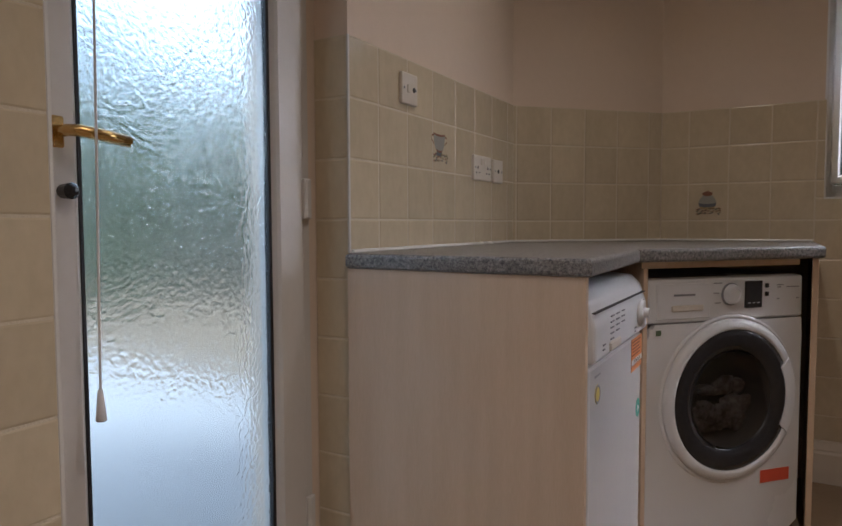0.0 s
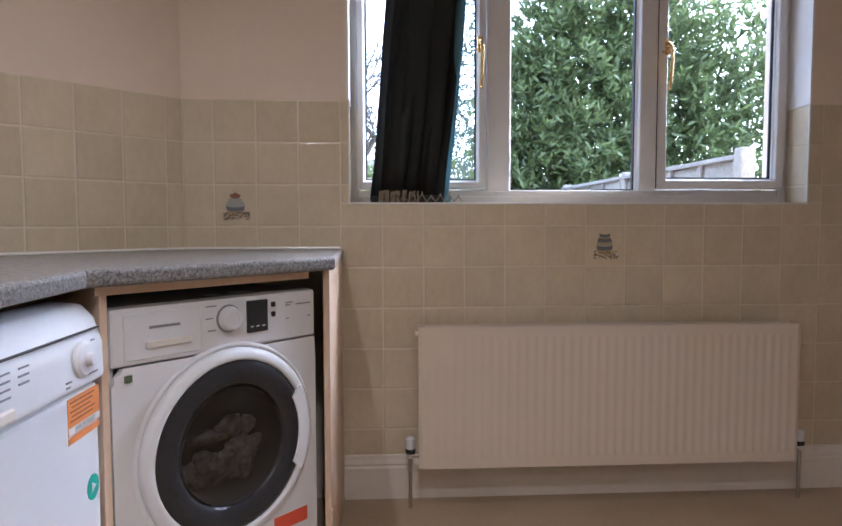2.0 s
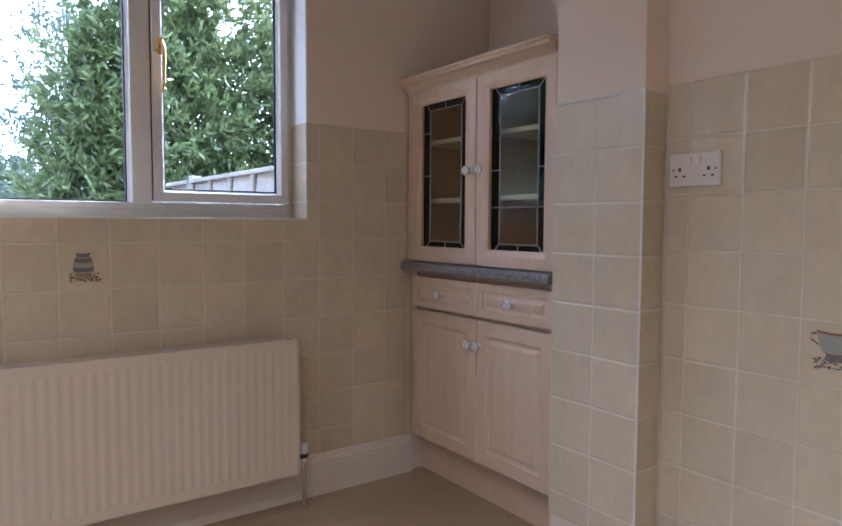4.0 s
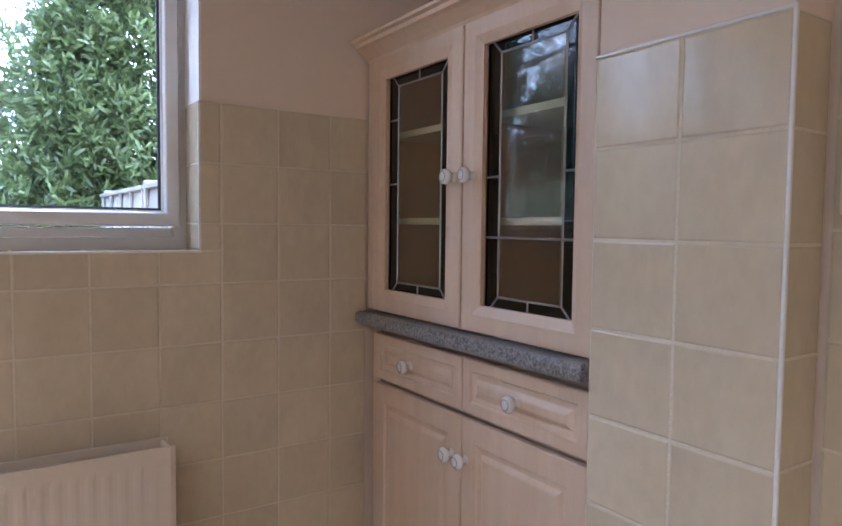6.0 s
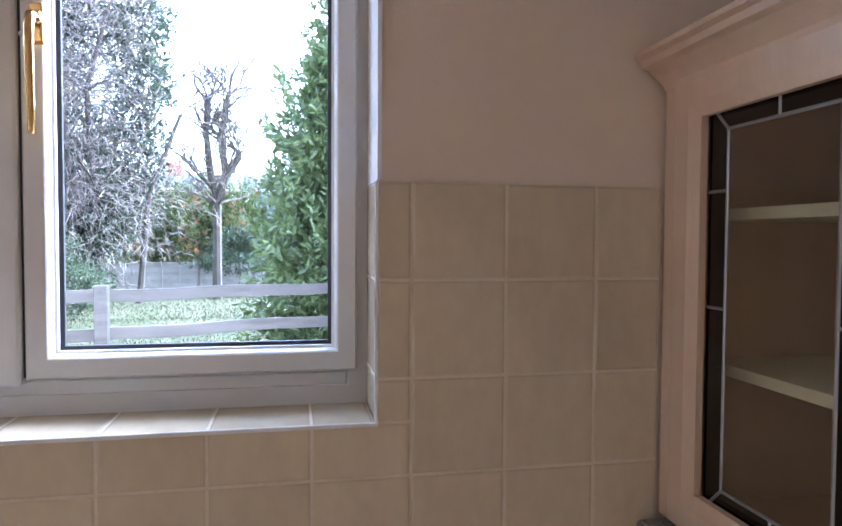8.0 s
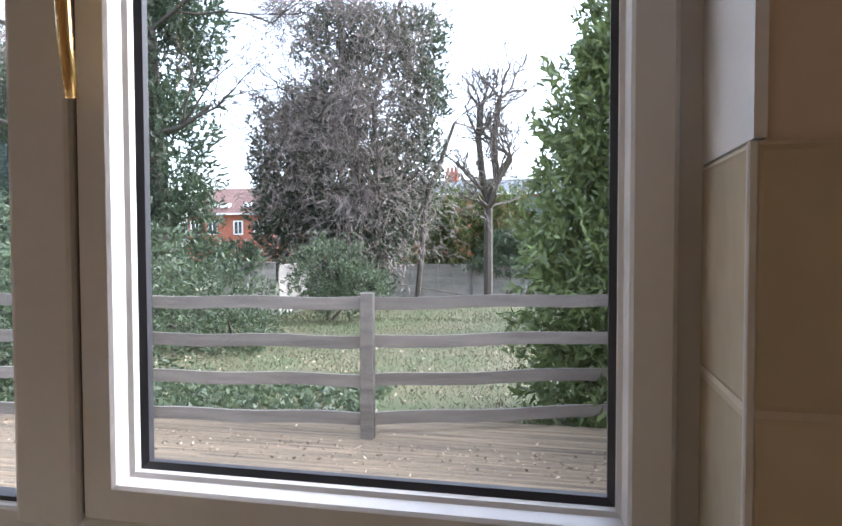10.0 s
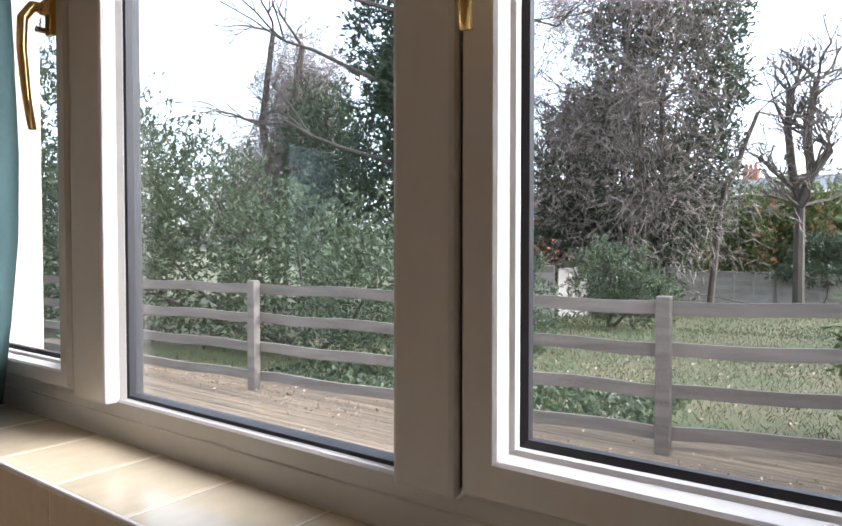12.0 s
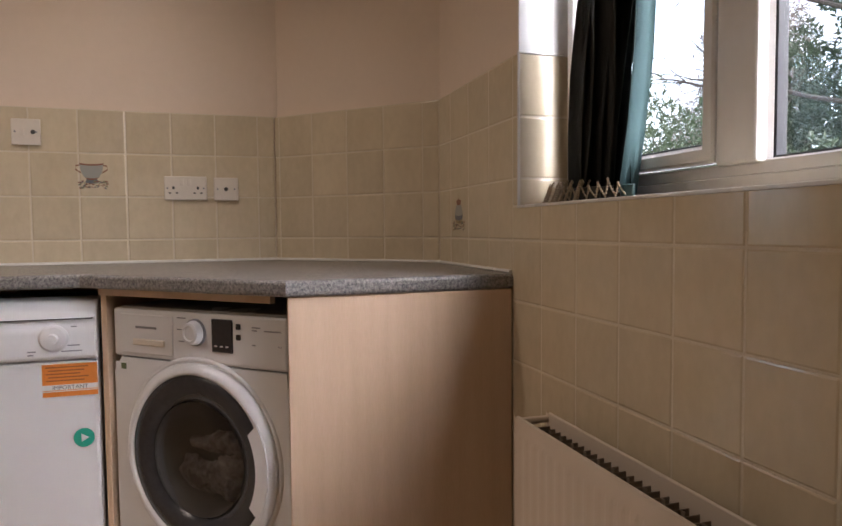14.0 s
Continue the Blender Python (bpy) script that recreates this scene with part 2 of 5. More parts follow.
def prism(poly, z0, z1, b=0.0, seg=1):
    """A plan polygon raised from z0 to z1."""
    bm = bmesh.new()
    lo = [bm.verts.new((x, y, z0)) for x, y in poly]
    hi = [bm.verts.new((x, y, z1)) for x, y in poly]
    bm.faces.new(hi)
    bm.faces.new(lo[::-1])
    n = len(poly)
    for i in range(n):
        bm.faces.new((lo[i], lo[(i + 1) % n], hi[(i + 1) % n], hi[i]))
    bmesh.ops.recalc_face_normals(bm, faces=bm.faces[:])
    if b:
        bmesh.ops.bevel(bm, geom=[e for e in bm.edges if abs(e.verts[0].co.z - e.verts[1].co.z) < 1e-6], offset=b, segments=seg, profile=0.5, affect="EDGES")
    return bm


def rings(x0, z0, x1, z1, prof, bm=None, closed=False, cap=False):
    """A mitred rectangular frame or panel facing -y: prof is (inset, y) from the outside in."""
    bm = bm or bmesh.new()
    loops = []
    for i, y in prof:
        loops.append([bm.verts.new(p) for p in ((x0 + i, y, z0 + i), (x1 - i, y, z0 + i), (x1 - i, y, z1 - i), (x0 + i, y, z1 - i))])
    if closed:
        loops.append(loops[0])
    for a, b in zip(loops, loops[1:]):
        for k in range(4):
            bm.faces.new((a[k], a[(k + 1) % 4], b[(k + 1) % 4], b[k]))
    if cap:
        bm.faces.new(loops[-1])
    bmesh.ops.recalc_face_normals(bm, faces=bm.faces[:])
    return bm


def lathe(prof, n=20, bm=None, axis="Z"):
    """Turns (radius, height) round an axis."""
    bm = bm or bmesh.new()
    loops = []
    turn = {"Z": Matrix(), "Y": Matrix.Rotation(radians(90), 4, "X"), "X": Matrix.Rotation(radians(90), 4, "Y")}[axis]
    for r, h in prof:
        if r < 1e-6:
            loops.append([bm.verts.new(turn @ Vector((0, 0, h)))])
        else:
            loops.append([bm.verts.new(turn @ Vector((r * math.cos(6.28318 * k / n), r * math.sin(6.28318 * k / n), h))) for k in range(n)])
    made = []
    for a, b in zip(loops, loops[1:]):
        for k in range(n):
            p = [a[k % len(a)], a[(k + 1) % len(a)], b[(k + 1) % len(b)], b[k % len(b)]]
            p = [v for i, v in enumerate(p) if v not in p[:i]]
            if len(p) > 2:
                made.append(bm.faces.new(p))
    bmesh.ops.recalc_face_normals(bm, faces=made)
    return bm


def tube(points, r0, r1=None, n=6, bm=None):
    """A tapering tube along points."""
    bm = bm or bmesh.new()
    r1 = r0 if r1 is None else r1
    points = [Vector(p) for p in points]
    prev = None
    for i, p in enumerate(points):
        d = (points[min(i + 1, len(points) - 1)] - points[max(i - 1, 0)]).normalized()
        a = d.orthogonal().normalized() if prev is None else (prev - d * prev.dot(d)).normalized()
        prev = a
        b = d.cross(a)
        r = r0 + (r1 - r0) * i / (len(points) - 1)
        loop = [bm.verts.new(p + (a * math.cos(6.28318 * k / n) + b * math.sin(6.28318 * k / n)) * r) for k in range(n)]
        if i:
            for k in range(n):
                bm.faces.new((last[k], last[(k + 1) % n], loop[(k + 1) % n], loop[k]))
        else:
            bm.faces.new(loop[::-1])
        last = loop
    bm.faces.new(last)
    return bm


# ---- the room's shell ----
T = 0.152
TOP = 1.45
BTOP = 1.43           # top of the chimney breast's tiles
BY0, BY1 = -0.90, -1.229   # the chimney breast's sides
GAP = 0.008          # from the tile's face back to the plaster
X0, X1 = -0.012, 1.727   # window opening
SILL, HEAD = 1.078, 2.22
WX = -1.085          # west wall's tile face
EX = 2.145           # chimney breast's tile face
RX = 2.245           # recess wall's tile face
SY = -4.9

structure("floor", rbox((-1.6, SY - 0.2, FLOOR - 0.15), (3.2, 0.02, FLOOR)), FLOORM, "pale tan vinyl kitchen floor")
structure("ceiling", rbox((-1.6, SY - 0.2, CEIL), (3.2, 0.3, CEIL + 0.15)), CEILING, "white painted ceiling")
bm = rbox((-1.5, GAP, FLOOR), (X0 - GAP, 0.32, CEIL))
rbox((X1 + GAP, GAP, FLOOR), (3.1, 0.32, CEIL), bm=bm)
rbox((X0 - GAP, GAP, FLOOR), (X1 + GAP, 0.32, SILL - GAP), bm=bm)
rbox((X0 - GAP, GAP, HEAD), (X1 + GAP, 0.32, CEIL), bm=bm)
# upper reveals, coloured whiter than the wall to imitate daylight falling on them
for xa, xb in ((X0 - GAP, X0 - 0.001), (X1 + 0.001, X1 + GAP)):
    structure("window_reveal", rbox((xa, 0.004, TOP + 0.002), (xb, 0.142, HEAD)), PAINT_DAYLIT, "painted plaster reveal of the window, whitened as if in daylight")
wall_north = structure("wall_north", bm, PAINT, "cream painted wall round the window above beige tiles")
DY0, DY1, DHEAD = -2.362, -1.605, 2.05
F0, F1 = -2.385, -1.636   # the door frame's outer sides
bm = rbox((-1.4, DY1 + GAP, FLOOR), (WX - GAP, GAP, CEIL))
rbox((-1.4, SY, FLOOR), (WX - GAP, DY0, CEIL), bm=bm)
rbox((-1.4, F1 + 0.001, FLOOR), (-1.195, DY1 + GAP, DHEAD), bm=bm)
rbox((-1.4, DY0, DHEAD), (WX - GAP, DY1 + GAP, CEIL), bm=bm)
wall_west = structure("wall_west", bm, PAINT, "cream painted wall with the glazed back door")
DL, DR = (-1.095, -0.495), (-0.608, 0.0)
bm = prism([(DL[0] - 0.006, DL[1] + 0.006), (DR[0] - 0.006, DR[1] + 0.006), (-0.60, 0.012), (-1.10, 0.012), (-1.10, -0.489)], FLOOR, CEIL)
wall_corner = structure("wall_corner", bm, PAINT, "cream painted diagonal wall across the corner")
bm = rbox((EX + GAP, BY1 + GAP, FLOOR), (3.0, BY0, CEIL))
rbox((EX + 0.075, BY0, FLOOR), (3.0, -0.862, CEIL), bm=bm)
wall_breast = structure("wall_breast", bm, PAINT, "cream painted chimney breast beside the dresser")
bm = rbox((RX + GAP, SY, FLOOR), (3.0, BY1 + GAP, CEIL))
wall_east = structure("wall_east", bm, PAINT, "cream painted wall above beige tiles")
bm = rbox((2.66, -0.862, FLOOR), (3.0, GAP, CEIL))
structure("wall_alcove", bm, PAINT, "cream painted back wall of the alcove")
structure("wall_south", rbox((-1.6, SY - 0.2, FLOOR), (3.1, SY, CEIL)), PAINT, "plain cream painted wall")


# ---- window ----
def window_unit():
    w = structure("window_1", rings(X0 - GAP, SILL - GAP, X1 + GAP, HEAD, [(0, 0.142), (0.038, 0.142), (0.044, 0.150), (0.044, 0.180), (0, 0.180)], closed=True), UPVC, "white upvc casement window of three lights")
    bm = rbox((0.514, 0.124, SILL + 0.050), (0.606, 0.178, HEAD - 0.034), 0.006, 2)
    rbox((1.117, 0.122, SILL + 0.050), (1.186, 0.178, HEAD - 0.034), 0.006, 2, bm=bm)
    part("mullion", bm, UPVC, w)
    part("sill_bead", rbox((X0 + 0.034, 0.143, SILL + 0.030), (X1 - 0.034, 0.176, SILL + 0.055), 0.003), UPVC, w)
    sashes = [(0.010, 0.509, 0.040, True), (1.191, 1.709, 0.048, False)]
    part("seal", rbox((1.1862, 0.131, 1.14), (1.1908, 0.18, HEAD - 0.034)), GASKET, w)
    for x0, x1, s, left in sashes:
        z0, z1 = 1.137, HEAD - 0.02
        sash = part("sash", rings(x0, z0, x1, z1, [(0, 0.162), (0, 0.127), (0.004, 0.122), (s - 0.016, 0.122), (s - 0.013, 0.125), (s - 0.010, 0.140), (s - 0.006, 0.143), (s - 0.006, 0.150), (s - 0.006, 0.162), (0, 0.162)], closed=False), UPVC, w, "white upvc opening sash")
        part("gasket", rings(x0, z0, x1, z1, [(s - 0.007, 0.151), (s, 0.156), (s, 0.164), (s - 0.007, 0.164)], closed=True), GASKET, sash)
        part("pane", rbox((x0 + s - 0.002, 0.159, z0 + s - 0.002), (x1 - s + 0.002, 0.163, z1 - s + 0.002)), CLEAR, sash)
        hx = x1 - 0.024 if left else x0 + 0.028
        handle = part("handle", rbox((hx - 0.011, 0.110, 1.655), (hx + 0.011, 0.119, 1.718), 0.004, 2), GOLD, sash, "brass window handle")
        lever = tube([(hx, 0.112, 1.695), (hx, 0.090, 1.692), (hx + 0.002, 0.076, 1.672), (hx + 0.003, 0.074, 1.63), (hx + 0.002, 0.080, 1.56), (hx, 0.088, 1.516)], 0.0085, 0.0055, 10)
        rbox((hx - 0.009, 0.100, 1.684), (hx + 0.009, 0.119, 1.704), 0.003, bm=lever)
        part("lever", lever, GOLD, handle, smooth=True)
        part("lock_button", lathe([(0, 0.0), (0.005, 0.0), (0.005, 0.012), (0, 0.013)], 10, rbox((-.001, -.001, -.001), (.001, .001, .001)), "Y"), CHROME, handle).location = (hx - 0.017, 0.114, 1.667)
    fx = rings(0.604, 1.126, 1.116, HEAD - 0.03, [(0, 0.143), (0.008, 0.152), (0.008, 0.172)])
    part("bead", fx, UPVC, w)
    part("gasket", rings(0.604, 1.126, 1.116, HEAD - 0.03, [(0.007, 0.153), (0.012, 0.155), (0.012, 0.176), (0.007, 0.176)], closed=True), GASKET, w)
    part("pane", rbox((0.612, 0.160, 1.134), (1.110, 0.164, HEAD - 0.038)), CLEAR, w)
    return w


window_unit()
for ob in bpy.data.objects:
    if ob.name.startswith("pane"):
        ob.visible_shadow = False


# ---- back door ----
def back_door():
    d = structure("door_1", rbox((-1.235, F0 + 0.004, FLOOR), (-1.185, F0 + 0.045, DHEAD - 0.003)), UPVC, "white upvc back door with hammered glass")
    tm = Matrix.Rotation(radians(90), 4, "Z")

    def turned(bm):
        bm.transform(Matrix.Translation((-1.2, 0, 0)) @ tm)
        return bm
    # local x runs north along the wall, local -y faces the room
    part("door_frame", turned(rings(F0 + 0.003, FLOOR, F1 - 0.003, DHEAD - 0.003, [(0, 0.03), (0, -0.012), (0.028, -0.012), (0.034, -0.004), (0.034, 0.03)])), UPVC, d)
    leaf = part("door_leaf", turned(rings(F0 + 0.034, FLOOR + 0.02, F1 - 0.034, DHEAD - 0.034, [(0, 0.03), (0, -0.018), (0.006, -0.022), (0.085, -0.022), (0.092, -0.016), (0.104, 0.0), (0.104, 0.03)])), UPVC, d)
    part("gasket", turned(rings(F0 + 0.034, FLOOR + 0.02, F1 - 0.034, DHEAD - 0.034, [(0.101, -0.008), (0.108, -0.006), (0.108, 0.010), (0.101, 0.010)], closed=True)), GASKET, leaf)
    pane = part("pane", turned(rbox((F0 + 0.139, -0.002, FLOOR + 0.125), (F1 - 0.139, 0.003, DHEAD - 0.139))), FROST, leaf, "hammered obscure glass pane")
    pane.visible_shadow = False
    part("lever_handle", turned(tube([(-2.296, -0.022, 1.134), (-2.296, -0.058, 1.134), (-2.288, -0.070, 1.134), (-2.24, -0.072, 1.130), (-2.196, -0.071, 1.125)], 0.010, 0.0105, 10)), GOLD, leaf, "brass lever handle", smooth=True)
    part("handle_plate", turned(rbox((-2.312, -0.028, 1.108), (-2.284, -0.021, 1.160), 0.003)), GOLD, leaf)
    turn = part("thumb_turn", turned(lathe([(0, 0.02), (0.012, 0.02), (0.014, 0.045), (0.007, 0.055), (0, 0.056)], 12, axis="Y")), BLACKP, leaf)
    turn.location = (0, -2.287, 1.037)
    for z in (0.24, 1.045, 1.80):
        h = turned(rbox((F1 - 0.040, -0.030, z - 0.050), (F1 - 0.012, -0.020, z + 0.050), 0.002))
        rbox((-1.178, F1 - 0.034, z - 0.048), (-1.168, F1 - 0.022, z + 0.048), 0.003, bm=h)
        part("hinge", h, UPVC, leaf)
    return d


back_door()
c = thing("pull_cord", (-1.11, -2.278, 0.66), "white pull cord with a plastic toggle by the back door", "cord")
part("cord", tube([(0, 0, 0.04), (-0.004, 0.012, 0.6), (-0.010, 0.026, 1.38)], 0.0022, n=6), WHITEP, c)
part("toggle", lathe([(0, 0.05), (0.004, 0.05), (0.009, 0.0), (0.008, -0.003), (0, -0.003)], 12), WHITEP, c, "white plastic toggle", smooth=True)

# ---- worktops and panels ----
WT = 0.91
A, B, C, D = (-0.468, -1.640), (-0.486, -1.066), (-0.025, -0.566), (-0.037, -0.001)
poly = [(WX + 0.001, -1.627), A, B, C, D, (DR[0], -0.001), (DL[0] + 0.003, DL[1]), (WX + 0.001, -0.495)]


def worktop(poly, name, label, z=WT, th=0.038):
    bm = prism(poly, z - th, z)
    tops = [e for e in bm.edges if abs(e.verts[0].co.z - e.verts[1].co.z) < 1e-6]
    bmesh.ops.bevel(bm, geom=tops, offset=0.010, segments=3, profile=0.5, affect="EDGES")
    return tagged(part(name, bm, LAMINATE), label, "worktop")


worktop(poly, "corner_worktop", "grey speckled granite-effect laminate corner worktop over two machines")
strip = tube([(WX + 0.004, -1.60, WT + 0.003), (WX + 0.004, DL[1] - 0.001, WT + 0.003), (DR[0] - 0.002, -0.004, WT + 0.003), (D[0] - 0.01, -0.004, WT + 0.003)], 0.006, n=6)
tagged(part("sealant_bead", strip, TRIM, None, "cream silicone bead between the worktop and the wall tiles"), "", "sealant")
tagged(part("end_panel", prism([(WX + 0.002, -1.619), (-0.482, -1.632), (-0.482, -1.614), (WX + 0.002, -1.601)], FLOOR, WT - 0.039), WOOD), "pale maple laminate end panel beside the tumble dryer", "panel")
tagged(part("end_panel", rbox((-0.060, -0.560, FLOOR), (-0.042, -0.003, WT - 0.039), 0.001), WOOD), "pale maple laminate end panel beside the washing machine", "panel")
ux, uy = 0.678, 0.735
MA = math.degrees(math.atan2(uy, ux))
bm = rbox((0, 0, FLOOR), (0.018, 0.42, WT - 0.039), 0.001)
mid = tagged(part("end_panel", bm, WOOD), "pale maple laminate panel between the two machines", "panel")
mid.matrix_world = pose(B[0] + 0.002, B[1] + 0.050, 0, 0, 0, MA + 12)
bm = rbox((0.018, 0, WT - 0.058), (0.60, 0.018, WT - 0.040), 0.001)
rail = tagged(part("worktop_batten", bm, WOOD), "pale maple batten under the worktop above the washing machine", "batten")
rail.matrix_world = pose(B[0] - 0.016, B[1] + 0.030, 0, 0, 0, MA)


# ---- machines ----
def washing_machine():
    w, h, z0 = 0.584, 0.85, FLOOR
    e = thing("washing_machine", (B[0] + 0.038 * ux - 0.050 * uy + 0.018, B[1] + 0.038 * uy + 0.050 * ux + 0.018, z0), "white front-loading washing machine with a dark porthole door under the worktop", "washing machine", rz=MA)
    cab = rbox((0, 0.16, 0.02), (w, 0.5, h), 0.008, 2)
    rbox((0, 0.022, 0.02), (0.02, 0.17, h), 0.004, bm=cab)
    rbox((w - 0.02, 0.022, 0.02), (w, 0.17, h), 0.004, bm=cab)
    rbox((0.01, 0.022, h - 0.02), (w - 0.01, 0.17, h), 0.004, bm=cab)
    rbox((0.01, 0.022, 0.02), (w - 0.01, 0.17, 0.04), 0.004, bm=cab)
    part("cabinet", cab, WHITE, e)
    fp = bmesh.new()
    loops = [[], [], [], []]
    for k in range(48):
        a = 6.28318 * (k + 0.5) / 48
        dx, dz = math.cos(a), math.sin(a)
        tx = ((w - 0.002 - 0.304) if dx > 0 else (0.304 - 0.002)) / max(abs(dx), 1e-6)
        tz = ((0.715 - 0.474) if dz > 0 else (0.474 - 0.02)) / max(abs(dz), 1e-6)
        r = min(tx, tz)
        for loop, rr, y in zip(loops, (r, r, 0.16, 0.15), (0.02, 0.0, 0.0, 0.02)):
            loop.append(fp.verts.new((0.304 + dx * rr, y, 0.474 + dz * rr)))
    for la, lb in zip(loops, loops[1:]):
        for k in range(48):
            fp.faces.new((la[k], la[(k + 1) % 48], lb[(k + 1) % 48], lb[k]))
    bmesh.ops.recalc_face_normals(fp, faces=fp.faces[:])
    part("front_panel", fp, WHITE, e)
    cp = prism([(0.002, 0.0), (w - 0.002, 0.0), (w - 0.002, 0.026), (0.002, 0.026)], 0.718, h - 0.002)
    bmesh.ops.bevel(cp, geom=cp.edges[:], offset=0.007, segments=2, profile=0.5, affect="EDGES")
    part("control_panel", cp, WHITEP, e)
    dr = part("detergent_drawer", rbox((0.030, -0.003, 0.728), (0.222, 0.004, 0.835), 0.003), WHITEP, e)
    part("drawer_grip", rbox((0.08, -0.008, 0.752), (0.195, -0.002, 0.770), 0.003), CREAMP, dr)
    bars = rbox((0.09, -0.0046, 0.797), (0.165, -0.003, 0.803))
    part("maker_mark", bars, GREYP, dr)
    k = part("dial", lathe([(0.031, 0.0), (0.031, 0.008), (0.026, 0.022), (0.019, 0.024), (0.017, 0.020), (0, 0.020)], 28, axis="Y"), WHITEP, e, smooth=False)
    k.location = (0.298, -0.001, 0.797)
    part("dial_ring", lathe([(0.026, 0.006), (0.034, 0.004), (0.035, 0.0)], 28, axis="Y"), GREYP, e).location = (0.298, -0.001, 0.797)
    disp = part("display", rbox((0.352, -0.004, 0.752), (0.418, 0.004, 0.835), 0.002), BLACKP, e, "black glass display")
    marks = bmesh.new()
    for i in range(3):
        rbox((0.362 + i * 0.018, -0.0048, 0.766), (0.371 + i * 0.018, -0.004, 0.769), bm=marks)
    part("display_mark", marks, WHITEP, disp)
    for i in range(2):
        part("button", rbox((0.430, -0.005, 0.812 - i * 0.026), (0.443, 0.002, 0.826 - i * 0.026), 0.002), BLACKP, e)
    for x, z, l in ((0.478, 0.818, 0.025), (0.478, 0.811, 0.015), (0.515, 0.811, 0.05), (0.478, 0.775, 0.01), (0.555, 0.775, 0.01), (0.235, 0.83, 0.03), (0.235, 0.80, 0.02), (0.24, 0.77, 0.022)):
        part("printed_mark", rbox((x, -0.0012, z), (x + l, 0.0, z + 0.003)), GREYP, e)
    st = part("energy_sticker", rbox((0.008, -0.0015, 0.680), (0.052, 0.0, 0.702)), WHITEP, e, "small white and green rating sticker")
    part("sticker_mark", rbox((0.030, -0.0025, 0.683), (0.048, -0.0015, 0.699)), mat("dark_green_print", (0.10, 0.14, 0.07), 0.5), st)
    part("warning_sticker", rbox((0.43, -0.0015, 0.195), (0.545, 0.0, 0.235)), RED, e, "red strip sticker low on the front")
    cx, cz = 0.304, 0.474
    door = part("porthole_door", lathe([(0.248, 0.0), (0.248, 0.008), (0.244, 0.014), (0.236, 0.020), (0.226, 0.022), (0.219, 0.021), (0.216, 0.014)], 56, axis="Y"), WHITEP, e, "round white porthole door rim", smooth=True)
    door.location = (cx, 0, cz)
    part("door_surround", lathe([(0.262, -0.002), (0.258, 0.004), (0.252, 0.005), (0.248, 0.002)], 56, axis="Y"), WHITE, e, smooth=True).location = (cx, 0, cz)
    part("door_ring", lathe([(0.219, 0.014), (0.215, 0.019), (0.196, 0.022), (0.176, 0.021), (0.158, 0.016), (0.150, 0.006), (0.143, -0.008)], 56, axis="Y"), BLACKP, door, "dark grey inner ring", smooth=True)
    part("door_glass", lathe([(0.153, 0.008), (0.142, 0.013), (0.10, 0.014), (0.05, 0.015), (0, 0.015)], 40, axis="Y"), PORTHOLE, door, "dark curved glass", smooth=True)
    part("door_seal", lathe([(0.148, 0.012), (0.140, -0.02), (0.138, -0.10), (0, -0.11)], 40, axis="Y"), mat("rubber_seal", (0.10, 0.10, 0.10), 0.6), door, smooth=True)
    grip = bmesh.new()
    pts_o, pts_i = [], []
    for k2 in range(9):
        a = radians(-30 + 60 * k2 / 8)
        pts_o.append((0.232 * math.cos(a), 0.232 * math.sin(a)))
        pts_i.append((0.196 * math.cos(radians(-27 + 54 * k2 / 8)), 0.196 * math.sin(radians(-27 + 54 * k2 / 8))))
    ring = pts_o + pts_i[::-1]
    lo = [grip.verts.new((x, -0.016, z)) for x, z in ring]
    hi = [grip.verts.new((x, -0.026, z)) for x, z in ring]
    for i in range(len(ring)):
        grip.faces.new((lo[i], lo[(i + 1) % len(ring)], hi[(i + 1) % len(ring)], hi[i]))
    for i in range(8):
        j = len(ring) - 1
        grip.faces.new((hi[i], hi[i + 1], hi[j - i - 1], hi[j - i]))
    bmesh.ops.recalc_face_normals(grip, faces=grip.faces[:])
    part("door_grip", grip, WHITEP, door, "white recessed door grip")
    rnd = random.Random(4)
    clothes = bmesh.new()
    for i in range(15):
        t = bmesh.new()
        bmesh.ops.create_icosphere(t, subdivisions=4, radius=0.036)
        sx, sy, sz = rnd.uniform(0.6, 1.7), rnd.uniform(0.4, 0.7), rnd.uniform(0.5, 1.3)
        o = Vector((rnd.uniform(-0.09, 0.09), rnd.uniform(0.03, 0.06), rnd.uniform(-0.10, 0.05)))
        for v in t.verts:
            fold = 0.42 * noise.noise(v.co * 34 + o * 60) + 0.30 * abs(noise.noise(v.co * 75 + o * 90))
            v.co = Vector((v.co.x * sx, v.co.y * sy, v.co.z * sz)) * (0.85 + fold) + o
        merge(clothes, t)
    laundry = tagged(part("laundry", clothes, mat("crumpled_cloth", (0.42, 0.39, 0.37), 0.9, (0.08, 0.055, 0.05), 12, 60, 1.0, 0.6, 60), None, "crumpled grey and beige laundry inside the washing machine drum", smooth=True), "", "laundry")
    laundry.matrix_world = e.matrix_world @ Matrix.Translation((cx, 0, cz))
    return e


